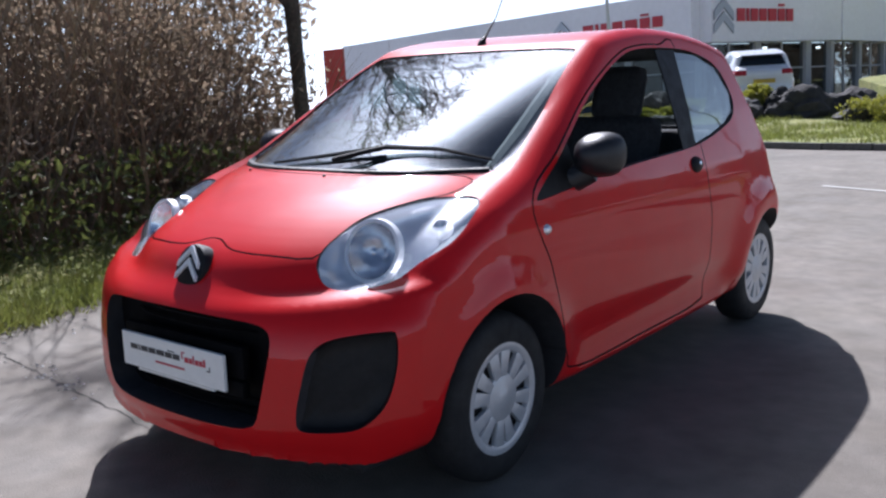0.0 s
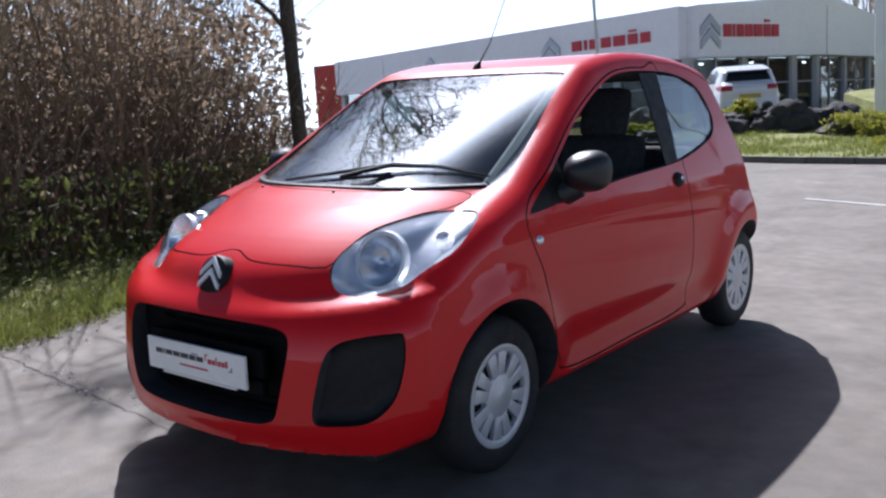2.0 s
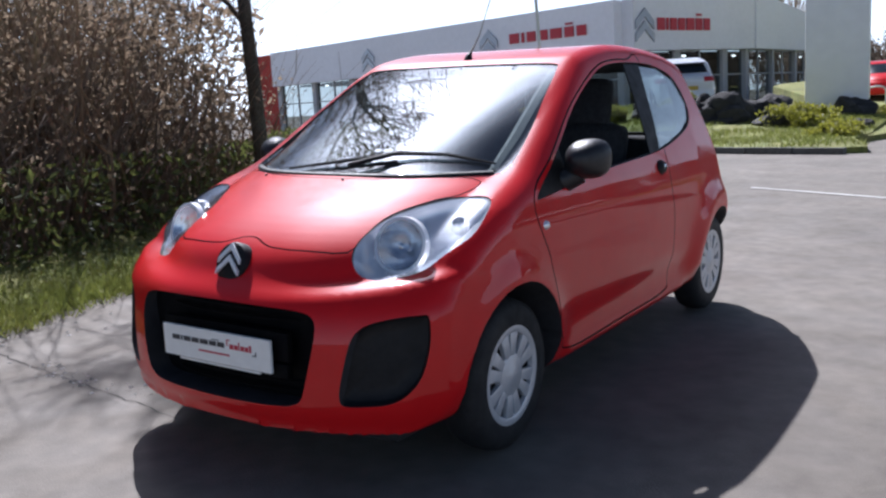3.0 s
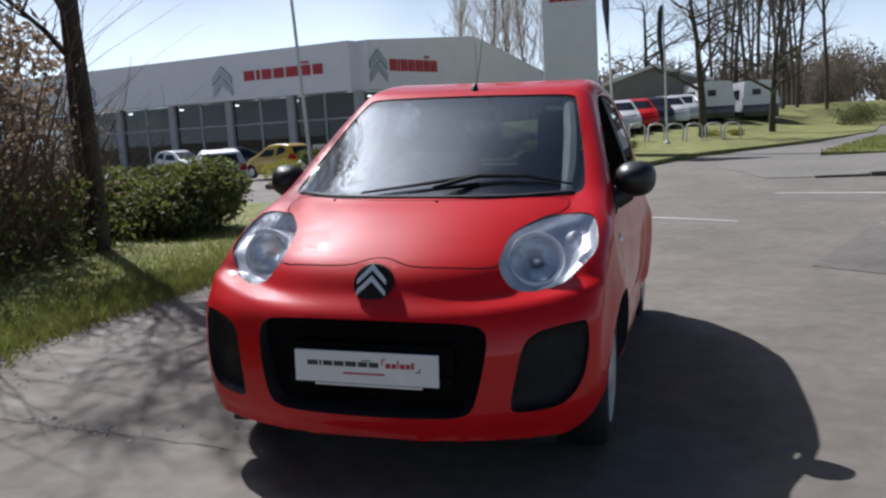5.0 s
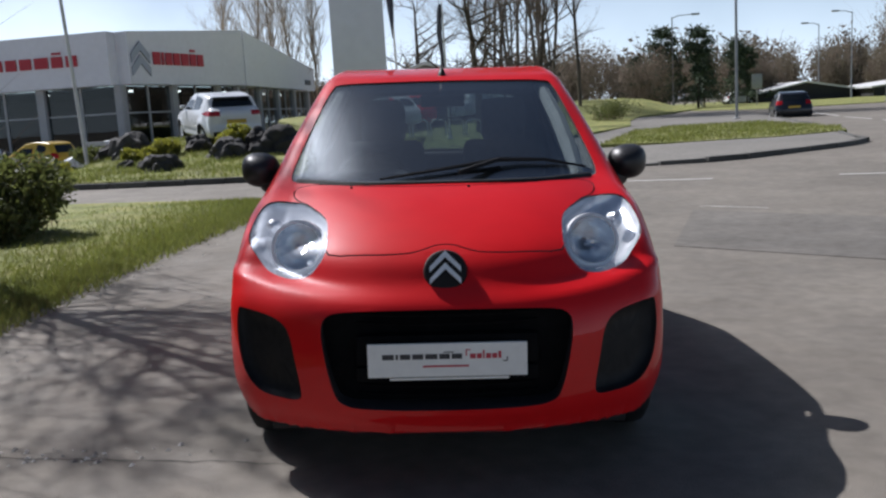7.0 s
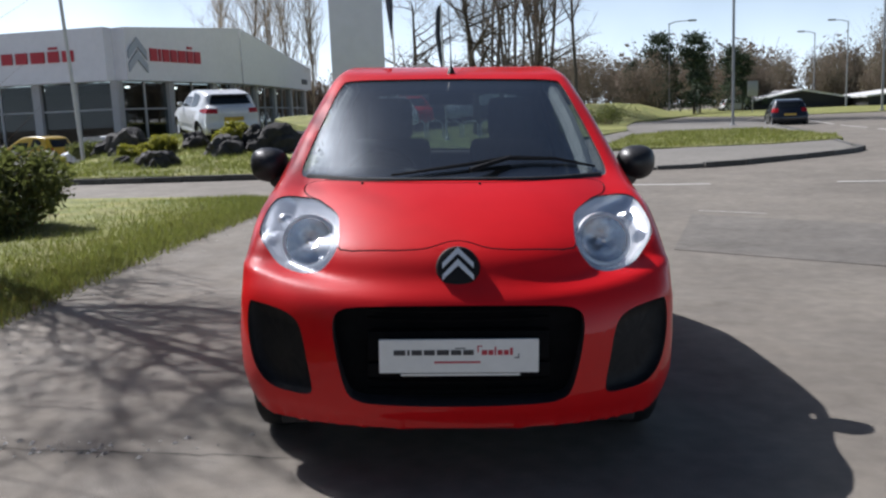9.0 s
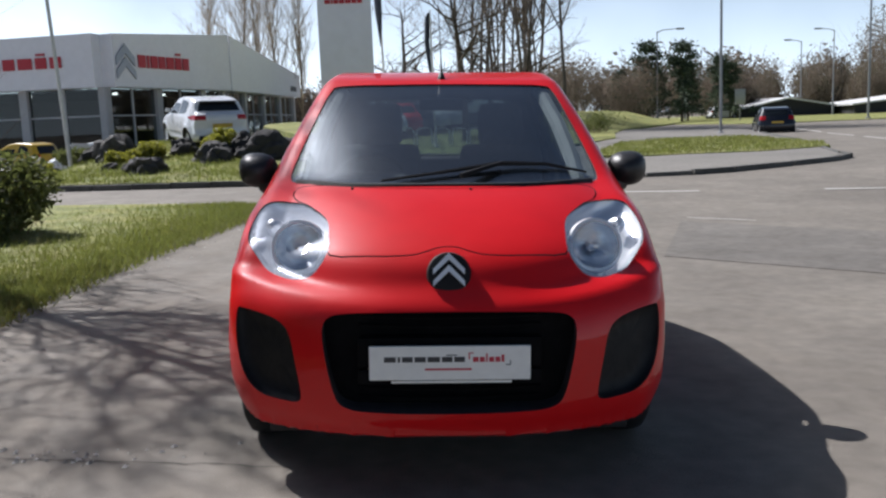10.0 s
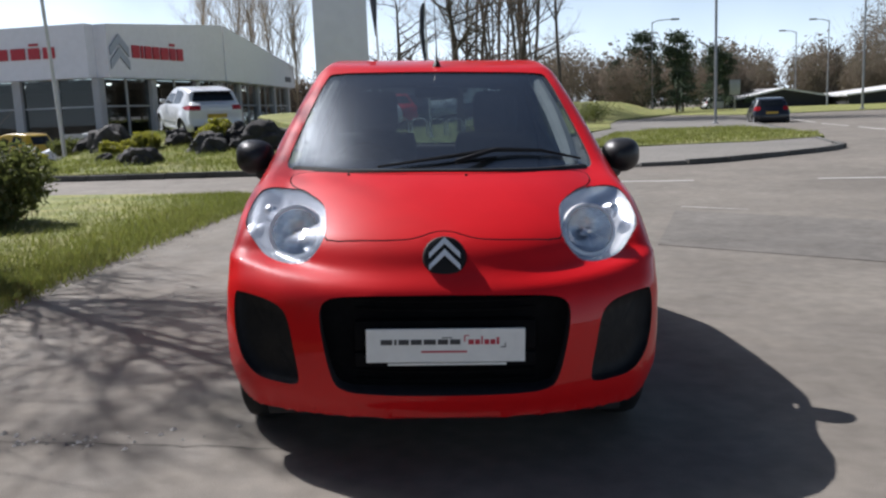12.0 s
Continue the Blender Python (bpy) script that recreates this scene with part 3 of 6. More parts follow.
def slanted(points, way, deep, high):
    """A closed line in space drawn out along a slanted way, inwards and outwards."""
    w = np.array(way) / np.linalg.norm(way)
    n = len(points)
    verts = [tuple(p - w * deep) for p in points] + [tuple(p + w * high) for p in points]
    return verts, [tuple(range(n)), tuple(range(2 * n - 1, n - 1, -1))] + [(i, i + n, (i + 1) % n + n, (i + 1) % n) for i in range(n)]


def disc(cy, cz, r, low, high, steps=40):
    return prism([(cy + r * math.cos(k * math.tau / steps), cz + r * math.sin(k * math.tau / steps)) for k in range(steps)], 0, low, high)


def islands(me):
    """The loose pieces of a mesh as lists of polygon numbers."""
    head = list(range(len(me.vertices)))

    def top(i):
        while head[i] != i:
            head[i] = head[head[i]]
            i = head[i]
        return i
    for e in me.edges:
        a, b = (top(i) for i in e.vertices)
        head[a] = b
    out = {}
    for f in me.polygons:
        out.setdefault(top(f.vertices[0]), []).append(f.index)
    return list(out.values())


def piece_of(me, polygons, name, mats, parent, label="", sharp=32):
    """Some polygons of a mesh as an object of their own."""
    used = sorted({v for i in polygons for v in me.polygons[i].vertices})
    back = {v: k for k, v in enumerate(used)}
    out = mesh_of(name, [me.vertices[v].co for v in used], [[back[v] for v in me.polygons[i].vertices] for i in polygons], *mats, sharp=sharp)
    out.polygons.foreach_set("material_index", [me.polygons[i].material_index for i in polygons])
    ob = new(name, out)
    ob.parent = parent
    return tagged(ob, label)


def middle(me, polygons):
    return sum((me.polygons[i].center for i in polygons), Vector()) / len(polygons)


def on_body(x, y, z, way, out=0.0):
    """The place where a line from (x, y, z) along way meets the body, and the normal there."""
    p, w = np.array((x, y, z), float), np.array(way, float) / np.linalg.norm(way)
    s = np.arange(0, 2.5, 0.004)
    q = p + w * s[:, None]
    q = q[int(np.argmax(body_field(*q.T) < 0))]
    grad = np.array([(body_field(*(q + 0.004 * e)[:, None]) - body_field(*(q - 0.004 * e)[:, None]))[0] for e in np.eye(3)])
    normal = Vector(grad).normalized()
    return Vector(q) + normal * out, normal


LAMP_RIM = curve_through([(0.416, -0.425, 0.785), (0.418, -0.36, 0.826), (0.437, -0.235, 0.872), (0.525, -0.085, 0.907), (0.62, -0.003, 0.919), (0.70, -0.01, 0.911),
                          (0.732, -0.12, 0.856), (0.728, -0.215, 0.798), (0.67, -0.315, 0.735), (0.62, -0.38, 0.703), (0.54, -0.45, 0.69), (0.472, -0.465, 0.70), (0.429, -0.452, 0.738)], 5)
LAMP_WAY = (0.30, -0.66, 0.66)
GRILLE = curve_through([(0, 0.619), (0.19, 0.617), (0.33, 0.611), (0.395, 0.595), (0.415, 0.55), (0.402, 0.447), (0.372, 0.335), (0.335, 0.303), (0.26, 0.293), (0, 0.290),
                        (-0.26, 0.293), (-0.335, 0.303), (-0.372, 0.335), (-0.402, 0.447), (-0.415, 0.55), (-0.395, 0.595), (-0.33, 0.611), (-0.19, 0.617)], 4)
FOG = curve_through([(0.525, 0.52), (0.55, 0.56), (0.60, 0.583), (0.70, 0.598), (0.728, 0.585), (0.732, 0.49), (0.708, 0.385), (0.648, 0.322), (0.56, 0.308), (0.50, 0.312), (0.492, 0.35), (0.508, 0.44)], 5)
SCREEN = curve_through([(0, 0.986), (0.40, 0.984), (0.575, 0.978), (0.635, 0.995), (0.618, 1.10), (0.575, 1.24), (0.53, 1.365), (0.48, 1.393), (0.25, 1.399), (0, 1.401),
                        (-0.25, 1.399), (-0.48, 1.393), (-0.53, 1.365), (-0.575, 1.24), (-0.618, 1.10), (-0.635, 0.995), (-0.575, 0.978), (-0.40, 0.984)], 4)
SIDE_OPENING = curve_through([(0.215, 0.888), (0.30, 0.945), (0.43, 1.015), (0.75, 1.208), (1.10, 1.353), (1.33, 1.392), (1.65, 1.396), (1.87, 1.377), (2.07, 1.315), (2.15, 1.18), (2.10, 1.09),
                              (1.96, 1.035), (1.56, 0.968), (0.97, 0.940), (0.48, 0.903), (0.30, 0.888)], 4)
SAIL = [(0.195, 0.872), (0.29, 0.955), (0.42, 1.03), (0.50, 1.08), (0.525, 0.885), (0.42, 0.875)]
PILLAR = [(1.43, 0.957), (1.568, 0.975), (1.655, 1.388), (1.46, 1.388)]
QUARTER = curve_through([(1.572, 0.977), (1.65, 1.38), (1.87, 1.37), (2.06, 1.31), (2.14, 1.18), (2.09, 1.095), (1.95, 1.04), (1.75, 1.0)], 1)
DOOR_LINE = curve_through([(0.187, 0.884), (0.255, 0.66), (0.30, 0.45), (0.345, 0.33), (0.46, 0.262), (1.00, 0.262), (1.50, 0.27), (1.60, 0.33), (1.625, 0.60), (1.615, 0.96), (1.662, 1.404), (1.50, 1.411),
                           (1.30, 1.405), (1.09, 1.366), (0.735, 1.219), (0.412, 1.026)], 5)
REAR_PANE = curve_through([(0, 1.0), (0.42, 1.01), (0.52, 1.05), (0.50, 1.25), (0.44, 1.345), (0, 1.36), (-0.44, 1.345), (-0.50, 1.25), (-0.52, 1.05), (-0.42, 1.01)], 4)
BONNET_LINE = curve_through([(0, -0.482), (0.035, -0.487), (0.085, -0.507), (0.14, -0.515), (0.25, -0.502), (0.405, -0.448), (0.425, -0.34), (0.50, -0.13), (0.575, -0.02), (0.60, 0.07), (0.565, 0.10), (0.36, -0.012), (0.15, -0.068),
                             (-0.15, -0.068), (-0.36, -0.012), (-0.565, 0.10), (-0.60, 0.07), (-0.575, -0.02), (-0.50, -0.13), (-0.425, -0.34), (-0.405, -0.448), (-0.25, -0.502), (-0.14, -0.515), (-0.085, -0.507), (-0.035, -0.487)], 3)
LOW, HIGH, STEP = (-0.93, -0.80, 0.10), (0.93, 2.82, 1.56), 0.02


def cabin_field(x, y, z):
    floor = 0.30 + 0.38 * smooth_step(y, 1.75, 1.95)
    return np.maximum(np.maximum(body_field(x, y, z) + 0.03, 0.36 - 0.40 * smooth_step(z, 0.84, 0.92) - y), floor - z)


def small_car():
    car = thing("hatchback", CAR, "glossy red three-door hatchback parked on grey asphalt", "car")
    outer = field_net(body_field, LOW, HIGH, STEP)
    inner = field_net(cabin_field, LOW, HIGH, STEP * 1.3)
    lamp = slanted(LAMP_RIM, LAMP_WAY, 0.10, 0.12)
    fog = prism(FOG, 1, -0.9, -0.42)
    cuts = [(lamp, mirrored(lamp), prism(GRILLE, 1, -0.9, -0.57)), (fog, mirrored(fog))]
    for wy, wz in WHEELS:
        cuts.append((disc(wy, wz + 0.0123, 0.333 if wy < 1 else 0.3092, 0.50, 1.1), disc(wy, wz + 0.0123, 0.333 if wy < 1 else 0.3092, -1.1, -0.50)))
    me = outer[0].tolist(), outer[1]
    for group in cuts:
        me = carve(me, joined(*group), (RED, CAVITY))
    marks = [f.material_index for f in me.polygons] + [1] * len(inner[1])
    me = mesh_of("shell", *joined(([v.co for v in me.vertices], [f.vertices for f in me.polygons]), (inner[0].tolist(), [f[::-1] for f in inner[1]])), RED, CAVITY)
    me.polygons.foreach_set("material_index", marks)
    for group in ((prism(SCREEN, 1, -0.2, 1.15), prism(REAR_PANE, 1, 2.0, 2.9)), (prism(SIDE_OPENING, 0, 0.45, 1.0), prism(SIDE_OPENING, 0, -1.0, -0.45)),
                  (seam(BONNET_LINE, 0.005, 2, 0.73, 1.1),)):
        me = carve(me, joined(*group), (RED, CAVITY))
    # the doors are lifted out of the shell along their shut lines
    inside, around = grown(DOOR_LINE, -0.0035), grown(DOOR_LINE, 0.0035)
    doors = [carve(me.copy(), prism(inside, 0, 0.55 * side, side), (RED, CAVITY), "INTERSECT") for side in (1, -1)]
    me = carve(me, joined(prism(around, 0, 0.55, 1.0), prism(around, 0, -1.0, -0.55)), (RED, CAVITY))
    # Faces that look into the cabin take the lining.
    for mesh, name in ((me, "body"), (doors[0], "door"), (doors[1], "door")):
        centres, marks = np.zeros(len(mesh.polygons) * 3), np.zeros(len(mesh.polygons), int)
        mesh.polygons.foreach_get("center", centres)
        mesh.polygons.foreach_get("material_index", marks)
        marks[body_field(*centres.reshape(-1, 3).T) < -0.02] = 1
        mesh.polygons.foreach_set("material_index", marks)
        piece_of(mesh, range(len(mesh.polygons)), name, (RED, CAVITY), car)
    # Panes and trim that follow the body's form, set a little inwards.
    outside = field_net(lambda x, y, z: body_field(x, y, z) + 0.005, LOW, HIGH, STEP)
    inside = field_net(lambda x, y, z: body_field(x, y, z) + 0.011, LOW, HIGH, STEP)
    skin = joined((outside[0].tolist(), outside[1]), (inside[0].tolist(), [f[::-1] for f in inside[1]]))
    grow = grown(SCREEN, 0.006)
    lens = slanted([p + 0.0 for p in LAMP_RIM], LAMP_WAY, 0.06, 0.12)
    pieces = [prism(grow, 1, -0.2, 1.2), prism(grown(REAR_PANE, 0.006), 1, 2.0, 2.9), lens, mirrored(lens)]
    for side in (1, -1):
        pieces += [prism(SAIL, 0, 0.665 * side, side), prism(PILLAR, 0, 0.555 * side, side), prism(grown(QUARTER, -0.004), 0, 0.555 * side, side)]
    me = carve(skin, joined(*pieces), (WINDSCREEN, WINDSCREEN), "INTERSECT")
    for polygons in islands(me):
        c = middle(me, polygons)
        if abs(c.x) < 0.2:
            name, m, label = ("windscreen", WINDSCREEN, "clear curved windscreen glass") if c.y < 1.5 else ("rear_window", SIDE_GLASS, "clear rear window glass")
        elif c.y < 0.1:
            name, m, label = "headlight_lens", LENS, "clear plastic headlight lens"
        elif c.y < 0.6:
            name, m, label = "mirror_sail", BLACK_PLASTIC, "black triangular window trim"
        elif c.y < 1.64:
            name, m, label = "pillar_trim", BLACK_PLASTIC, "black door pillar trim"
        else:
            name, m, label = "quarter_window", SIDE_GLASS, "fixed rear side glass"
        for i in polygons:
            me.polygons[i].material_index = 0
        piece = piece_of(me, polygons, name, (m,), car, label)
        if m in (WINDSCREEN, SIDE_GLASS, LENS):
            piece.visible_shadow = False
    headlights(car)
    front_end(car)
    for wy, wz in WHEELS:
        for side in (1, -1):
            wheel(car, side, wy, wz)
    outside_trim(car)
    cabin(car)
    return car


def headlights(car):
    w = Vector(LAMP_WAY).normalized()
    for side in (1, -1):
        rim = [Vector((p[0] * side, p[1], p[2])) for p in LAMP_RIM]
        way = Vector((w.x * side, w.y, w.z))
        mid = sum(rim, Vector()) / len(rim)
        bm = bmesh.new()
        rings = []
        for k, (scale, deep) in enumerate(((0.998, 0.011), (0.95, 0.03), (0.86, 0.055), (0.66, 0.07), (0.40, 0.078))):
            rings.append([bm.verts.new(mid + (p - mid) * scale - way * deep) for p in rim])
        for a, b in zip(rings, rings[1:]):
            for i in range(len(a)):
                j = (i + 1) % len(a)
                bm.faces.new((a[i], a[j], b[j], b[i]))
        bm.faces.new(rings[-1])
        lamp = part("headlight", bm, LAMP_BOWL, car, "large oval headlight with a silver reflector", sharp=60)
        # the round main reflector and its bulb
        turn = Matrix.Translation(Vector((0.53 * side, -0.318, 0.783))) @ (Vector((0.12 * side, -0.93, 0.30))).to_track_quat("X", "Z").to_matrix().to_4x4()
        bm = lathe(bmesh.new(), [(0.012, -0.06), (0.045, -0.05), (0.07, -0.024), (0.084, 0.008)], turn, 40)
        part("reflector", bm, BOWL_CHROME, lamp, "round dim chrome reflector bowl", sharp=60)
        bm = lathe(bmesh.new(), [(0.083, 0.004), (0.087, 0.013), (0.097, 0.011), (0.102, -0.012)], turn, 40)
        part("reflector_ring", bm, LAMP_RING, lamp, "bright ring round the reflector", sharp=60)
        bm = lathe(bmesh.new(), [(0.001, 0.004), (0.012, 0.0), (0.017, -0.02), (0.014, -0.045)], turn, 14)
        part("bulb", bm, CHROME, lamp)
        turn = Matrix.Translation(Vector((0.655 * side, -0.15, 0.845))) @ Vector((0.4 * side, -0.75, 0.5)).to_track_quat("X", "Z").to_matrix().to_4x4()
        bm = lathe(bmesh.new(), [(0.001, 0.01), (0.02, 0.004), (0.03, -0.015), (0.034, -0.03)], turn, 18)
        part("indicator_bulb", bm, LAMP_BOWL, lamp, "small indicator reflector")


def front_end(car):
    # the dark grille: backing, bars and lower mesh
    bm = bmesh.new()
    box(bm, -0.43, 0.43, -0.585, -0.575, 0.27, 0.64)
    grille = part("grille", bm, GRILLE_BLACK, car, "black plastic front grille")
    for z in (0.592, 0.562, 0.35, 0.32):
        bm = bmesh.new()
        tube(bm, [(x, -0.630 + 0.11 * abs(x / 0.42) ** 2.6, z) for x in np.linspace(-0.405, 0.405, 13)], 0.005, 6)
        part("grille_bar", bm, GRILLE_BLACK, grille)
    for z0, z1, y in ((0.43, 0.53, -0.648), (0.375, 0.425, -0.655)):
        bm = bmesh.new()
        box(bm, -0.30, 0.30, y, y + 0.03, z0, z1, 0.008)
        part("crossbar", bm, GRILLE_BLACK, grille)
    # the white advertising plate with its lettering as plain bars
    plate = part("front_plate", box(bmesh.new(), -0.26, 0.26, -0.688, -0.676, 0.399, 0.511, 0.003), PLATE_WHITE, car, "white plate with dark and red printing", smooth=False)
    x = -0.212
    for wide, gap in ((0.038, 0.006), (0.008, 0.006), (0.034, 0.006), (0.036, 0.006), (0.040, 0.006), (0.034, 0.006), (0.034, 0.006)):
        part("letter_bar", box(bmesh.new(), x, x + wide, -0.6895, -0.687, 0.459, 0.476), INK_DARK, plate, smooth=False)
        x += wide + gap
    for x0, x1, z0, z1, m in ((-0.012, 0.022, 0.480, 0.483, INK_DARK), (0.060, 0.064, 0.468, 0.490, INK_RED), (0.060, 0.076, 0.487, 0.490, INK_RED), (0.074, 0.092, 0.459, 0.475, INK_RED), (0.096, 0.112, 0.459, 0.475, INK_RED),
                              (0.116, 0.121, 0.459, 0.486, INK_RED), (0.126, 0.142, 0.459, 0.475, INK_RED), (0.146, 0.162, 0.459, 0.475, INK_RED), (0.166, 0.175, 0.459, 0.482, INK_RED), (0.180, 0.196, 0.448, 0.451, INK_DARK), (0.193, 0.196, 0.448, 0.463, INK_DARK),
                              (-0.08, 0.07, 0.432, 0.438, INK_RED)):
        part("letter_bar", box(bmesh.new(), x0, x1, -0.6895, -0.687, z0, z1), m, plate, smooth=False)
    part("plate_edge", box(bmesh.new(), -0.19, 0.20, -0.682, -0.672, 0.387, 0.395, 0.002), PLATE_WHITE, plate, "pale lower edge of an older plate")
    # the dark round badge with two pale chevrons
    at, normal = on_body(0, -1.0, 0.80, (0, 1, -0.18), 0.013)
    normal = (normal * 0.5 + Vector((0, -0.5, 0.08))).normalized()
    face = Matrix.Translation(at) @ normal.to_track_quat("X", "Z").to_matrix().to_4x4()
    badge = part("badge", lathe(bmesh.new(), [(0.001, 0.009), (0.055, 0.007), (0.068, 0.003), (0.074, -0.010), (0.074, -0.04)], face, 36), BLACK_PLASTIC, car, "round black badge")
    for low in (0.020, -0.020):
        bm = bmesh.new()
        outline = [(-0.052, low - 0.026), (0.0, low + 0.024), (0.052, low - 0.026), (0.052, low - 0.008), (0.0, low + 0.046), (-0.052, low - 0.008)]
        v, f = prism(outline, 0, 0.006, 0.015)
        vs = [bm.verts.new(face @ Vector(q)) for q in v]
        for g in f:
            bm.faces.new([vs[i] for i in g])
        part("chevron", bm, LAMP_RING, badge, "silver chevron", smooth=False)
    # recessed black corner panels
    for side in (1, -1):
        rim = [Vector((p[0] * side, 0, p[1])) for p in FOG]
        mid = sum(rim, Vector()) / len(rim)
        bm = bmesh.new()
        rings = []
        for scale, deep in ((0.995, 0.004), (0.95, 0.018), (0.90, 0.03), (0.6, 0.034), (0.3, 0.036)):
            ring = []
            for p in rim:
                q = mid + (p - mid) * scale
                at, _ = on_body(q.x, -1.1, q.z, (0, 1, 0))
                ring.append(bm.verts.new(at + Vector((-0.35 * side, 1, 0)).normalized() * deep))
            rings.append(ring)
        for a, b in zip(rings, rings[1:]):
            for i in range(len(a)):
                bm.faces.new((a[i], a[(i + 1) % len(a)], b[(i + 1) % len(a)], b[i]))
        bm.faces.new(rings[-1])
        part("corner_panel", bm, BLACK_PLASTIC, car, "black plastic bumper corner panel", sharp=70)
    part("under_tray", box(bmesh.new(), -0.62, 0.62, -0.50, 2.3, 0.165, 0.20, 0.01), DARK_METAL, car)


def wheel(car, side, wy, wz):
    m = Matrix.Translation((0.695 * side, wy, wz)) @ (Matrix() if side > 0 else pose(0, 0, 0, 0, 0, 180))
    bm = lathe(bmesh.new(), [(0.178, -0.075), (0.20, -0.08), (0.245, -0.078), (0.268, -0.062), (0.2775, -0.03), (0.279, 0.0), (0.2775, 0.03), (0.268, 0.062), (0.245, 0.078), (0.20, 0.082), (0.178, 0.076)], m, 48, True)
    w = part("wheel", bm, RUBBER, car, "black tyre with a silver plastic wheel cover", sharp=50)
    part("rim", lathe(bmesh.new(), [(0.18, -0.07), (0.17, 0.0), (0.165, 0.045), (0.02, 0.045)], m, 32), DARK_METAL, w, "dark steel rim")
    # the cover: outer ring, hub and six twin spokes
    part("cover_ring", lathe(bmesh.new(), [(0.152, 0.055), (0.156, 0.073), (0.170, 0.079), (0.184, 0.077), (0.187, 0.066)], m, 48), SILVER, w)
    part("hub_cap", lathe(bmesh.new(), [(0.001, 0.082), (0.028, 0.082), (0.036, 0.077), (0.064, 0.078), (0.082, 0.069), (0.085, 0.05)], m, 32), SILVER, w)
    spoke = None
    for k in range(6):
        for lean in (-1, 1):
            if spoke is None:
                bm = bmesh.new()
                box(bm, 0.052, 0.072, -0.0195, 0.0195, 0.055, 0.165, 0.004)
                for v in bm.verts:
                    v.co.x += 0.012 * math.sin((v.co.z - 0.055) / 0.11 * math.pi)
                    v.co.y *= 0.78 + 5.5 * (v.co.z - 0.055)
                spoke = part("spoke", bm, SILVER, w)
                data = spoke.data
            else:
                spoke = new("spoke", data)
                spoke.parent = w
            spoke.matrix_local = m @ pose(0, 0, 0, k * 60 + lean * 12.5 + 4)


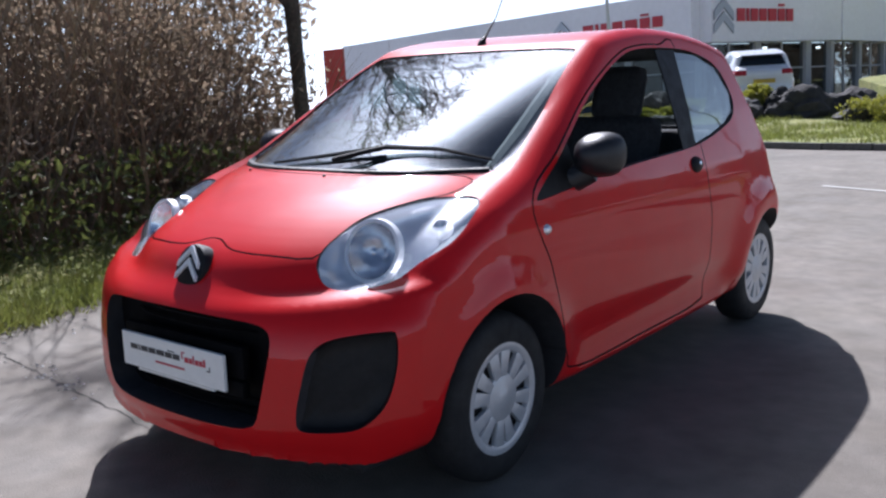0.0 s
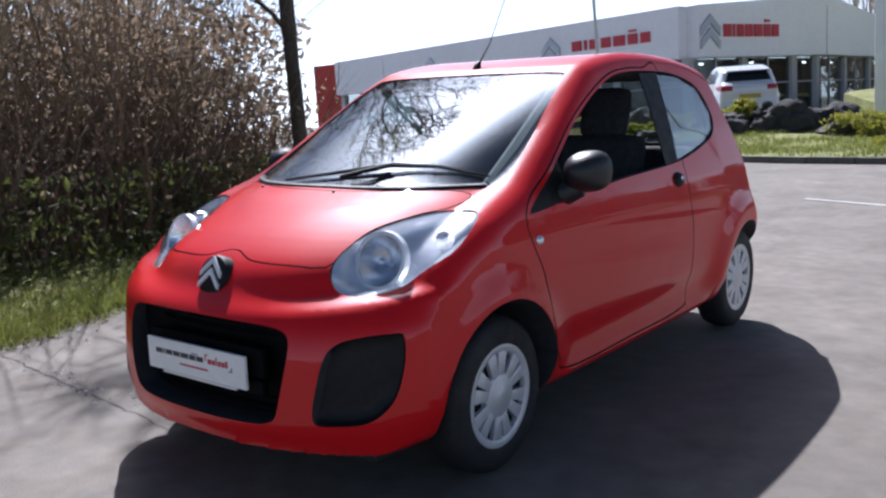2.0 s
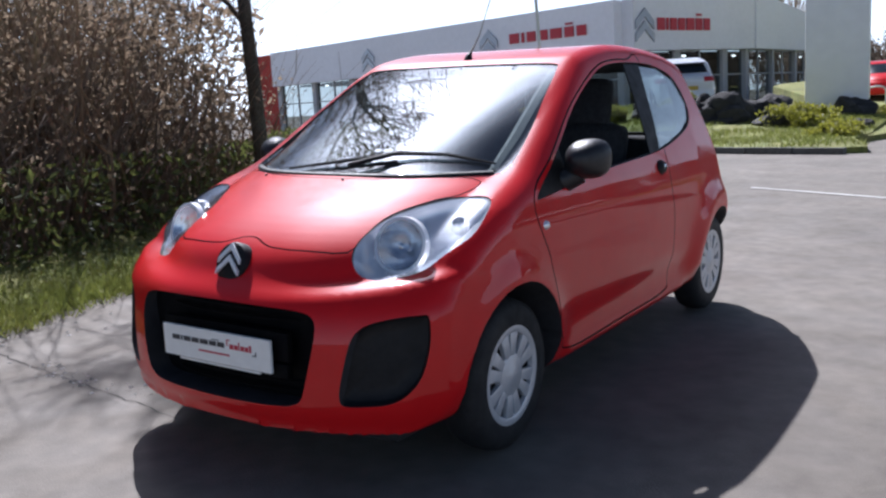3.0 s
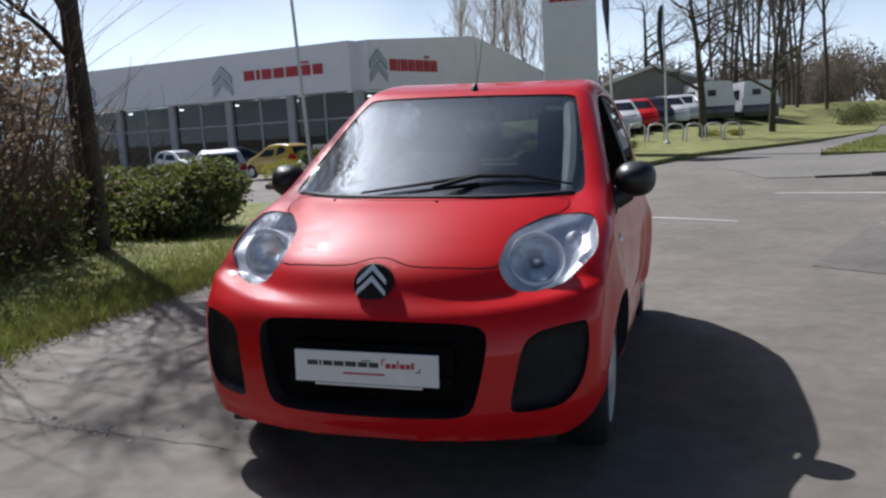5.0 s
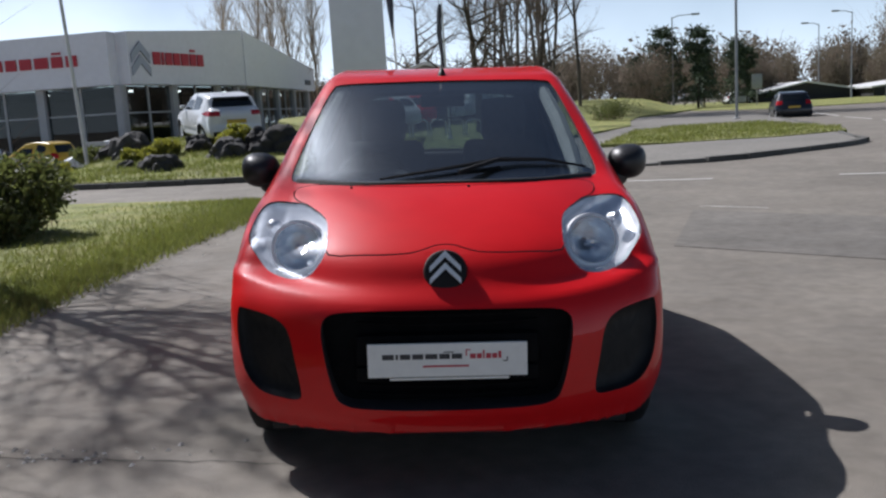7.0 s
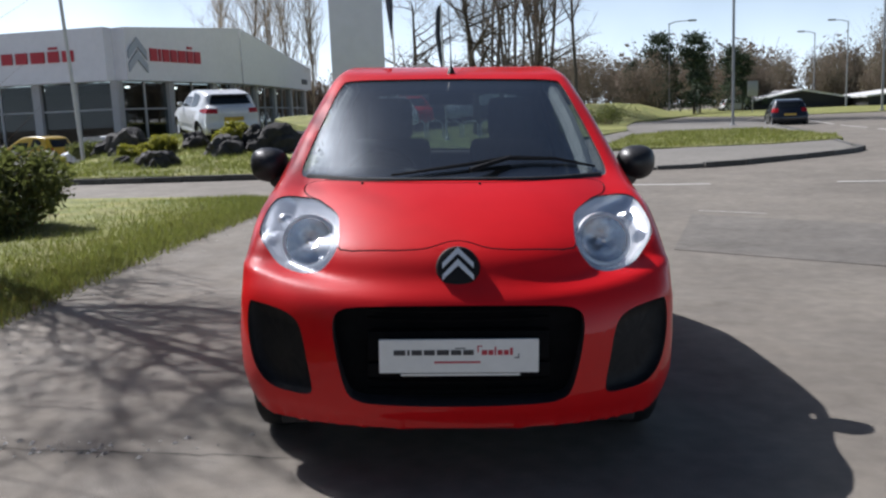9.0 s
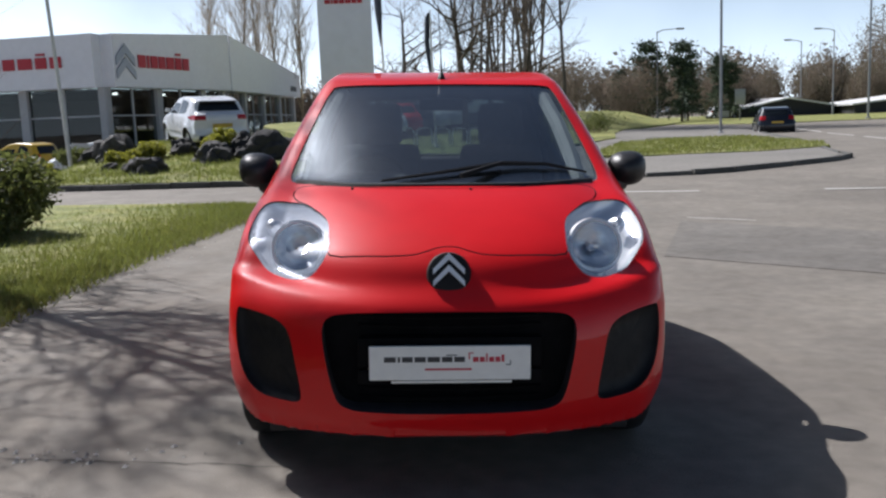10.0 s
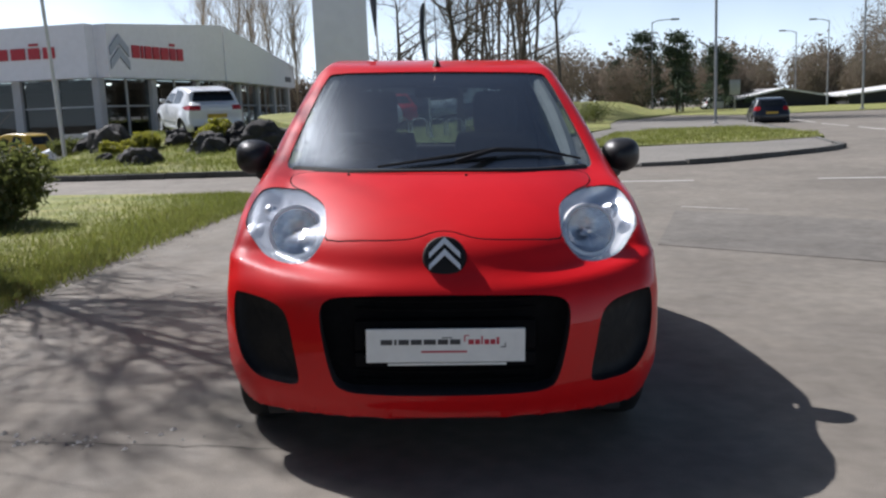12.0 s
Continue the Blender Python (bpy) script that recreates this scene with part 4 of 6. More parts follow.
def outside_trim(car):
    # single wiper: arm and blade lying on the foot of the glass
    foot = [on_body(x, y - 0.5, z + 0.5, (0, 1, -1), 0.022)[0] for x, y, z in ((0.06, 0.0, 0.995), (0.14, 0.05, 1.02), (0.225, 0.10, 1.05))]
    wiper = part("wiper_arm", tube(bmesh.new(), foot, (0.010, 0.009, 0.008), 8), BLACK_PLASTIC, car, "black wiper arm")
    foot = [on_body(x, y - 0.5, z + 0.5, (0, 1, -1), o)[0] for x, y, z, o in ((-0.25, -0.005, 0.992, 0.008), (-0.02, 0.042, 1.02, 0.012), (0.225, 0.10, 1.052, 0.018), (0.41, 0.15, 1.047, 0.014), (0.585, 0.203, 1.03, 0.008))]
    part("wiper_blade", tube(bmesh.new(), foot, (0.005, 0.007, 0.010, 0.007, 0.005), 6), BLACK_PLASTIC, wiper, "thin black rubber blade")
    foot = [p - Vector((0, 0.012, 0.03)) for p in foot]
    part("wiper_rubber", tube(bmesh.new(), foot[:3], (0.004, 0.006, 0.006), 6), BLACK_PLASTIC, wiper)
    # dark scuttle at the foot of the glass, with washer jets
    bm = bmesh.new()
    tube(bm, [on_body(x, -0.62 + 0.235 * (abs(x) / 0.605) ** 3, 1.55, (0, 0.57, -0.565), -0.008)[0] for x in np.linspace(-0.60, 0.60, 21)], 0.018, 8)
    cowl = part("scuttle", bm, BLACK_PLASTIC, car, "black plastic scuttle strip")
    for x, y in ((-0.36, -0.03), (0.095, -0.085)):
        part("washer_jet", lathe(bmesh.new(), [(0.001, 0.009), (0.005, 0.008), (0.007, 0.0)], Matrix.Translation(on_body(x, y, 1.3, (0, 0, -1))[0]) @ pose(0, 0, 0, 0, -90), 10), BLACK_PLASTIC, car)
    # roof aerial
    at, _ = on_body(0, 0.99, 1.7, (0, 0, -1))
    aerial = part("aerial", tube(bmesh.new(), [at + Vector((0, 0, -0.005)), at + Vector((0, 0.005, 0.012)), at + Vector((0, 0.02, 0.03)), at + Vector((0, 0.03, 0.038))], (0.022, 0.018, 0.010, 0.006), 10), BLACK_PLASTIC, car, "black roof aerial")
    part("aerial_rod", tube(bmesh.new(), [at + Vector((0, 0.02, 0.03)), at + Vector((0, 0.045, 0.055)), at + Vector((0, 0.11, 0.12)), at + Vector((-0.012, 0.33, 0.44))], (0.007, 0.005, 0.0028, 0.0018), 6), BLACK_PLASTIC, aerial)
    for side in (1, -1):
        # door mirror: shell, glass and foot
        bm = bmesh.new()
        bmesh.ops.create_uvsphere(bm, u_segments=24, v_segments=14, radius=1)
        for v in bm.verts:
            c = v.co
            c.y = c.y * (0.115 if c.y < 0 else 0.035)
            p = 1 / max(1e-6, (abs(c.x) ** 2.6 + abs(c.z) ** 2.6) ** (1 / 2.6)) * math.hypot(c.x, c.z) if math.hypot(c.x, c.z) > 1e-6 else 1
            c.x, c.z = c.x * p * 0.088, c.z * p * 0.078
            v.co = Vector(((0.826 + c.x) * side, 0.545 + c.y + 0.10 * c.x, 1.01 + c.z + 0.06 * c.x))
        mirror = part("door_mirror", bm, MIRROR_PLASTIC, car, "black grained plastic door mirror", sharp=70)
        part("mirror_glass", lathe(bmesh.new(), [(0.001, 0.0), (0.06, 0.0), (0.064, -0.004)], Matrix.Translation((0.826 * side, 0.582, 1.01)) @ pose(0, 0, 0, 0, 0, 90), 24), CHROME, mirror, "mirror glass")
        part("mirror_foot", tube(bmesh.new(), [(0.79 * side, 0.52, 0.96), (0.74 * side, 0.50, 0.925), (0.69 * side, 0.46, 0.93)], (0.05, 0.048, 0.045), 12), MIRROR_PLASTIC, mirror)
        # handle and side indicator
        at, normal = on_body(1.2 * side, 1.512, 0.889, (-side, 0, 0), 0.002)
        face = Matrix.Translation(at) @ normal.to_track_quat("X", "Z").to_matrix().to_4x4()
        handle = part("door_handle", lathe(bmesh.new(), [(0.001, 0.022), (0.022, 0.02), (0.034, 0.008), (0.038, -0.004)], face @ Matrix.Diagonal((1, 1.5, 1, 1)), 20), BLACK_PLASTIC, car, "black door handle")
        part("lock", lathe(bmesh.new(), [(0.001, 0.026), (0.010, 0.025), (0.012, 0.015)], face, 12), CHROME, handle)
        at, normal = on_body(1.2 * side, 0.248, 0.787, (-side, 0, 0))
        face = Matrix.Translation(at) @ normal.to_track_quat("X", "Z").to_matrix().to_4x4()
        part("side_indicator", lathe(bmesh.new(), [(0.001, 0.012), (0.012, 0.010), (0.018, 0.003), (0.021, -0.003)], face @ Matrix.Diagonal((1, 1.15, 0.95, 1)), 18), LAMP_BOWL, car, "small clear side indicator")
        # tail lamp
        bm = bmesh.new()
        box(bm, 0.56 * side, 0.66 * side, 2.50, 2.60, 0.80, 1.02, 0.03)
        part("tail_light", bm, RED_LAMP, car, "red tail lamp")
    part("rear_plate", box(bmesh.new(), -0.26, 0.26, 2.726, 2.738, 0.55, 0.66, 0.003), PLATE_WHITE, car)


def cushion(bm, x0, x1, y0, y1, z0, z1, bevel, m=None):
    box(bm, x0, x1, y0, y1, z0, z1, bevel, m)
    return bm


def cabin(car):
    bm = bmesh.new()
    box(bm, -0.66, 0.66, 0.38, 0.72, 0.62, 0.93, 0.07)
    box(bm, -0.55, -0.14, 0.60, 0.80, 0.84, 0.985, 0.05)
    box(bm, -0.57, 0.57, 0.13, 0.5, 0.80, 0.935, 0.04)
    part("dashboard", bm, CAVITY, car, "dark grey dashboard")
    turn = Matrix.Translation((-0.35, 0.86, 0.90)) @ pose(0, 0, 0, 65)
    bm = bmesh.new()
    tube(bm, [turn @ Vector((0.18 * math.cos(a), 0.18 * math.sin(a), 0)) for a in np.linspace(0, math.tau, 29)], 0.014, 8)
    tube(bm, [turn @ Vector((-0.18, 0, 0)), turn @ Vector((0.18, 0, 0))], 0.018, 6)
    tube(bm, [turn @ Vector((0, 0, 0)), turn @ Vector((0, -0.05, -0.25))], 0.03, 8)
    part("steering_wheel", bm, BLACK_PLASTIC, car, "black steering wheel")
    for side in (1, -1):
        lean = Matrix.Translation((0.34 * side, 1.42, 0.60)) @ pose(0, 0, 0, -18)
        bm = bmesh.new()
        cushion(bm, 0.34 * side - 0.23, 0.34 * side + 0.23, 0.95, 1.45, 0.45, 0.62, 0.06)
        seat = part("front_seat", bm, FABRIC, car, "charcoal cloth front seat with a built-in headrest", sharp=60)
        bm = bmesh.new()
        cushion(bm, -0.23, 0.23, -0.06, 0.07, -0.05, 0.52, 0.06, lean)
        part("backrest", bm, FABRIC, seat, sharp=60)
        bm = bmesh.new()
        cushion(bm, -0.125, 0.125, -0.055, 0.05, 0.50, 0.76, 0.055, lean)
        part("headrest", bm, FABRIC, seat, sharp=60)
    bm = bmesh.new()
    cushion(bm, -0.58, 0.58, 1.80, 2.15, 0.68, 0.80, 0.05)
    cushion(bm, -0.58, 0.58, 2.12, 2.26, 0.72, 1.0, 0.05)
    part("rear_seat", bm, FABRIC, car, "charcoal cloth rear bench", sharp=60)
    for side in (1, -1):
        line = [on_body(x * side, y - 0.6, z + 0.6, (0, 1, -1), -0.045)[0] for x, y, z in ((0.585, 0.22, 1.01), (0.575, 0.42, 1.10), (0.545, 0.64, 1.22), (0.50, 0.88, 1.35), (0.48, 0.96, 1.385))]
        part("pillar_lining", tube(bmesh.new(), line, (0.026, 0.036, 0.036, 0.032, 0.03), 8), PALE_LINING, car, "pale grey windscreen pillar lining")
    bm = bmesh.new()
    box(bm, -0.11, 0.11, 0.965, 0.985, 1.275, 1.335, 0.012)
    part("rear_view_mirror", bm, BLACK_PLASTIC, car)


small_car()


# ---- plants ----
def stems(rng, roots, tall, lean, thick, bend=0.25, segs=4):
    """Thin three-sided stems, as vertices and faces."""
    verts, faces = [], []
    for x, y, z in roots:
        h = tall * rng.uniform(0.55, 1.1)
        way = np.array((rng.normal(0, lean), rng.normal(0, lean), 1.0))
        p, r = np.array((x, y, z)), thick * rng.uniform(0.5, 1.4)
        for k in range(segs + 1):
            q = r * (1 - 0.85 * k / segs)
            base = len(verts)
            verts += [(p[0] + q, p[1], p[2]), (p[0] - q / 2, p[1] + q * 0.87, p[2]), (p[0] - q / 2, p[1] - q * 0.87, p[2])]
            if k:
                faces += [(base - 3 + i, base - 3 + (i + 1) % 3, base + (i + 1) % 3, base + i) for i in range(3)]
            way = way + rng.normal(0, bend, 3) * (1, 1, 0.3)
            p = p + way / np.linalg.norm(way) * h / segs
    return verts, faces


def leaves(rng, places, size):
    """Small bent leaves turned every way."""
    verts, faces = [], []
    for p in places:
        a, b = rng.normal(0, 1, 3), rng.normal(0, 1, 3)
        a /= np.linalg.norm(a)
        b -= a * (a @ b)
        b /= np.linalg.norm(b)
        s = size * rng.uniform(0.5, 1.4)
        n = np.cross(a, b) * s * 0.2
        k = len(verts)
        verts += [tuple(p - a * s), tuple(p + b * s * 0.45 + n), tuple(p + a * s), tuple(p - b * s * 0.45 + n)]
        faces += [(k, k + 1, k + 2), (k, k + 2, k + 3)]
    return verts, faces


def limb_tree(rng, tall, thick, spread, forks, twig_len, levels=3, start=0.3, droop=0.0, reach=0.5, wobble=0.035):
    """Trunk with limbs as one bmesh and its fine twigs as another."""
    wood, fine = bmesh.new(), ([], [])

    def grow(p, way, length, r, level):
        pts, rad = [p.copy()], [r]
        n = 5 if level else 8
        for k in range(1, n + 1):
            way = (way + Vector(rng.normal(0, wobble if level == 0 else 0.17, 3)) + Vector((0, 0, 0.05 if level else 0.02)) - Vector((0, 0, droop * level * 0.1))).normalized()
            p = p + way * length / n
            pts.append(p.copy())
            rad.append(max(0.006, r * (1 - 0.75 * k / n)))
        if r > 0.012:
            tube(wood, pts, rad, 7 if level == 0 else 5 if level == 1 else 4)
        else:
            v, f = fine
            for (a, ra), (b, rb) in zip(zip(pts, rad), zip(pts[1:], rad[1:])):
                k = len(v)
                for q, w in ((a, ra), (b, rb)):
                    v.extend([(q.x + w, q.y, q.z), (q.x - w / 2, q.y + w, q.z), (q.x - w / 2, q.y - w, q.z)])
                f.extend([(k + i, k + (i + 1) % 3, k + 3 + (i + 1) % 3, k + 3 + i) for i in range(3)])
        if level >= levels:
            return
        count = forks[level]
        for c in range(count):
            t = start + (1 - start) * (c + rng.uniform(0, 1)) / count if level == 0 else rng.uniform(0.25, 1.0)
            i = min(n - 1, int(t * n))
            at = pts[i].lerp(pts[i + 1], t * n - i)
            az = rng.uniform(0, math.tau)
            side = Vector((math.cos(az), math.sin(az), 0))
            out = (way * (1 - spread) + side * spread * rng.uniform(0.7, 1.3) + Vector((0, 0, 0.25))).normalized()
            grow(at, out, (length * reach if level == 0 else twig_len if level >= levels - 1 else length * 0.55) * rng.uniform(0.6, 1.15) * (1.15 - 0.5 * t if level == 0 else 1), max(0.005, rad[i] * 0.55), level + 1)
    grow(Vector((0, 0, -0.1)), Vector((0, 0, 1)), tall, thick, 0)
    return wood, fine


def bare_tree(rng, m, tall, thick, spread, forks, twig_len, label, twig=TWIG, levels=3, start=0.3, name="tree", bark=BARK, reach=0.5, wobble=0.035):
    t = thing(name, m, label, "tree", "bare trees")
    wood, fine = limb_tree(rng, tall, thick, spread, forks, twig_len, levels, start, 0.0, reach, wobble)
    part("trunk", wood, bark, t, sharp=80)
    ob = new("crown", mesh_of("crown", *fine, twig, smooth=False))
    ob.parent = t
    return t


def stuff(name, geometry, material, label, category):
    ob = new(name, mesh_of(name, *geometry, material, smooth=False))
    return tagged(ob, label, category, kind="stuff")


def thicket():
    """The dense brown hedge of bare stems along the verge, lower towards its end."""
    rng = np.random.default_rng(5)
    roots = []
    while len(roots) < 2600:
        y = rng.uniform(-7.5, 5.2)
        x = -4.4 - rng.uniform(0, 1) ** 1.3 * 5 - max(0, y - 1) * 0.22
        roots.append((x, y, 0.08))
    tall = [r for r in roots if r[1] < 3.6]
    low = [r for r in roots if r[1] >= 3.6]
    a, b = stems(rng, tall, 3.3, 0.22, 0.013, 0.3, 5), stems(rng, low, 2.1, 0.26, 0.010, 0.32)
    end = [(-2.6 - 0.62 * y - rng.uniform(0, 3.5), y, 0.08) for y in rng.uniform(3.4, 6.2, 320)]
    b = joined(b, stems(rng, end, 2.6, 0.2, 0.011, 0.28))
    stuff("thicket", joined(a, b), TWIG, "dense thicket of bare brown stems", "hedge")
    back = [(-6.2 - rng.uniform(0, 6), rng.uniform(-9, 4.2), 0.08) for _ in range(1900)]
    while len(back) < 2350:
        x, y = rng.uniform(-13, -7.2), rng.uniform(4.0, 8.5)
        if (x - 0.75) / (y + 3.5) < -1.05:
            back.append((x, y, 0.08))
    stuff("saplings", stems(rng, back, 6.2, 0.17, 0.018, 0.2, 6), PALE_TWIG, "tall pale bare saplings behind the hedge", "saplings")
    spots = [np.array((x + rng.normal(0, 0.3), y + rng.normal(0, 0.3), 0.15 + (2.7 if y < 3.6 else 1.6) * rng.uniform(0, 1) ** 1.25)) for x, y, _ in roots for _ in range(14)]
    stuff("hedge_leaves", leaves(rng, spots, 0.032), DRY_LEAF, "dry brown leaves clinging to the hedge", "leaves")
    spots = [np.array((x + rng.normal(0, 0.4), y + rng.normal(0, 0.4), rng.uniform(1.5, 5.2))) for x, y, _ in back for _ in range(14)]
    stuff("sapling_leaves", leaves(rng, spots, 0.036), DRY_LEAF, "sparse dry leaves among the saplings", "leaves")
    spots = [np.array((rng.uniform(-10.5, -5.6), rng.uniform(-8.5, 4.6), 0.1 + 2.6 * rng.uniform(0, 1) ** 1.3)) for _ in range(20000)]
    spots += [np.array((-2.6 - 0.62 * y - rng.uniform(0, 3.5), y, 0.1 + 2.6 * rng.uniform(0, 1) ** 1.3)) for y in rng.uniform(3.2, 6.6, 9000)]
    stuff("hedge_depth", leaves(rng, spots, 0.062), DRY_LEAF, "crowded brown leaves deep inside the hedge", "leaves")
    spots = [np.array((-3.9 - rng.uniform(0, 1.3) - max(0, y - 1) * 0.22, y, 0.06 + 0.9 * rng.uniform(0, 1) ** 2.2)) for y in rng.uniform(-7, 5.8, 11000)]
    stuff("undergrowth", leaves(rng, spots, 0.05), GREEN_LEAF, "low dark green undergrowth at the hedge foot", "undergrowth")


def leafy_bush(rng, m, radius, tall, count, material, size, label, name="bush"):
    b = thing(name, m, label, "bush", "bushes")
    roots = [(rng.normal(0, radius * 0.35), rng.normal(0, radius * 0.35), 0) for _ in range(max(20, count // 60))]
    ob = new("branching", mesh_of("branching", *stems(rng, roots, tall * 0.6, 0.28, 0.012, 0.25), TWIG, smooth=False))
    ob.parent = b
    lumps = [(rng.normal(0, radius * 0.42), rng.normal(0, radius * 0.42), rng.uniform(0.2, 0.75) * tall, rng.uniform(0.25, 0.5) * radius) for _ in range(26)]
    places = []
    while len(places) < count:
        x, y, z, r = lumps[rng.integers(len(lumps))]
        d = rng.normal(0, 1, 3)
        d *= r * rng.uniform(0.5, 1.05) / np.linalg.norm(d)
        p = np.array((x, y, z)) + d * (1, 1, 0.75)
        if p[2] > 0.02:
            places.append(p)
    ob = new("foliage", mesh_of("foliage", *leaves(rng, places, size), material, smooth=False))
    ob.parent = b
    return b


def grass_blades():
    """Tufts along the verge."""
    rng = np.random.default_rng(9)
    verts, faces = [], []
    line = np.array(VERGE[1:10])
    while len(faces) < 48000:
        y = rng.uniform(-4.5, 10.0)
        edge = np.interp(y, line[:, 1], line[:, 0])
        x = edge + rng.uniform(0, 0.2) ** 1.5 * 3 - rng.exponential(0.55)
        if x < -6:
            continue
        h, a = rng.uniform(0.03, 0.10), rng.uniform(0, math.tau)
        dx, dy = math.cos(a) * 0.006, math.sin(a) * 0.006
        lx, ly = rng.normal(0, 0.035, 2)
        z = height(x, y) + 0.01
        k = len(verts)
        verts += [(x - dx, y - dy, z), (x + dx, y + dy, z), (x + lx, y + ly, z + h)]
        faces.append((k, k + 1, k + 2))
    stuff("grass_blades", (verts, faces), BLADE, "short grass blades on the verge", "grass")
    # coarser tufts on the rock island and the pavement's lawn
    for name, (x0, x1, y0, y1), outline, rise, count in (("island_grass", (-10, 0.6, 14.2, 28), LEFT_ISLAND, rock_mound, 26000), ("oval_grass", (3.4, 12.5, 19.7, 32), GRASS_OVAL, None, 12000)):
        verts, faces = [], []
        ring = np.array(outline)
        a, b = ring, np.roll(ring, -1, 0)
        while len(faces) < count:
            x, y = rng.uniform(x0, x1), rng.uniform(y0, y1)
            cross = ((a[:, 1] > y) != (b[:, 1] > y)) & (x < a[:, 0] + (y - a[:, 1]) / (b[:, 1] - a[:, 1] + 1e-9) * (b[:, 0] - a[:, 0]))
            if cross.sum() % 2 == 0 or noise.noise(Vector((x, y, 0)) * 0.9) < rng.uniform(-0.5, 0.3):
                continue
            h, t = rng.uniform(0.04, 0.14), rng.uniform(0, math.tau)
            dx, dy, (lx, ly) = math.cos(t) * 0.014, math.sin(t) * 0.014, rng.normal(0, 0.05, 2)
            z = height(x, y) + 0.1 + (rise(x, y) if rise else 0)
            k = len(verts)
            verts += [(x - dx, y - dy, z), (x + dx, y + dy, z), (x + lx, y + ly, z + h)]
            faces.append((k, k + 1, k + 2))
        stuff(name, (verts, faces), BLADE, "uneven tufts of grass on the lawn", "grass")


def plants():
    rng = np.random.default_rng(3)
    thicket()
    grass_blades()
    for x, y, h, r in ((-4.91, 4.5, 6.6, 0.10), (-5.4, 4.95, 6.2, 0.08)):
        bare_tree(rng, Matrix.Translation((x, y, 0.1)), h, r, 0.62, (15, 7, 6), 0.6, "bare dark tree at the edge of the verge", name="verge_tree", start=0.36, reach=0.33, wobble=0.014)
    leafy_bush(rng, Matrix.Translation((-5.55, 6.4, 0.0)), 1.15, 1.0, 30000, GREEN_LEAF, 0.048, "low evergreen bush on the grass verge")
    leafy_bush(rng, Matrix.Translation((-7.3, 7.5, 0.0)), 1.1, 1.0, 18000, GREEN_LEAF, 0.048, "low evergreen bush on the grass verge")
    # poplars behind the showroom
    p = bare_tree(rng, Matrix.Translation((-21.1, 84, 0)), 22, 0.11, 0.2, (46, 7, 6), 1.3, "tall bare poplar with pale upright twigs", PALE_TWIG, name="poplar", start=0.1, bark=PALE_TWIG, reach=0.24, wobble=0.02)
    for x, y, turn, s in ((-18.6, 86, 80, 1.05), (-17.0, 88, 320, 1.1), (-14.3, 84, 200, 0.95), (-12.6, 86, 140, 1.0)):
        copy_thing(p, pose(x, y, 0, 0, 0, turn) @ Matrix.Scale(s, 4))
    # bare trees on the grass strip
    t = bare_tree(rng, Matrix.Translation((1.55, 35, bank(1.55, 35))), 6.6, 0.19, 0.85, (11, 7, 6), 0.8, "bare street tree with spreading limbs", name="street_tree", start=0.26, reach=0.6)
    for x, y, turn, s in ((4.6, 39.5, 100, 0.85), (-1.4, 50, 60, 1.0), (3.6, 52, 190, 1.05)):
        copy_thing(t, pose(x, y, bank(x, y), 0, 0, turn) @ Matrix.Scale(s, 4))
    w = bare_tree(rng, Matrix.Translation((6.8, 61, bank(6.8, 61))), 22, 0.14, 0.36, (18, 7, 6), 1.5, "tall bare woodland tree", name="woodland_tree", start=0.25, bark=PALE_BARK)
    for k in range(17):
        x, y = 3.4 + k * 0.38 + rng.normal(0, 0.7), 58 + rng.uniform(0, 18)
        copy_thing(w, pose(x, y, bank(x, y), 0, 0, rng.uniform(0, 360)) @ Matrix.Scale(rng.uniform(0.6, 1.1), 4))
    for k in range(7):
        copy_thing(w, pose(56 + rng.uniform(0, 14), 105 + rng.uniform(0, 12), 0, 0, 0, rng.uniform(0, 360)) @ Matrix.Scale(rng.uniform(0.7, 0.95), 4))
    for x, y in ((-1.6, 26.2), (-1.0, 26.8), (1.9, 35.6), (2.9, 36.5)):
        leafy_bush(rng, Matrix.Translation((x, y, height(x, y) + 0.1 + (bank(x, y) if y > 27 else rock_mound(x, y)))), 0.45, 0.3, 900, DAFFODIL, 0.035, "clump of yellow spring flowers on the grass", "flower_clump")
    # low shrubs among the rocks and a clipped hedge on the bank
    for x, y, r, h, lime in ((-7.6, 21.0, 0.45, 0.6, 1), (-5.75, 21.2, 0.48, 0.95, 1), (-13.5, 27.0, 0.75, 0.85, 1), (-8.3, 20.6, 0.4, 0.4, 1), (-10.6, 23.2, 0.6, 0.5, 0), (-2.4, 20.0, 0.7, 0.6, 1), (-1.2, 17.5, 0.5, 0.35, 1), (9.3, 47, 1.4, 1.1, 0)):
        z = height(x, y) + (rock_mound(x, y) if x < 0 else bank(x, y) + 0.12)
        leafy_bush(rng, Matrix.Translation((x, y, z + 0.05)), r, h, 3000, LIME_LEAF if lime else GREEN_LEAF, 0.05, "yellow-green shrub among dark rocks" if lime else "low dark green shrub on the grass", "shrub")


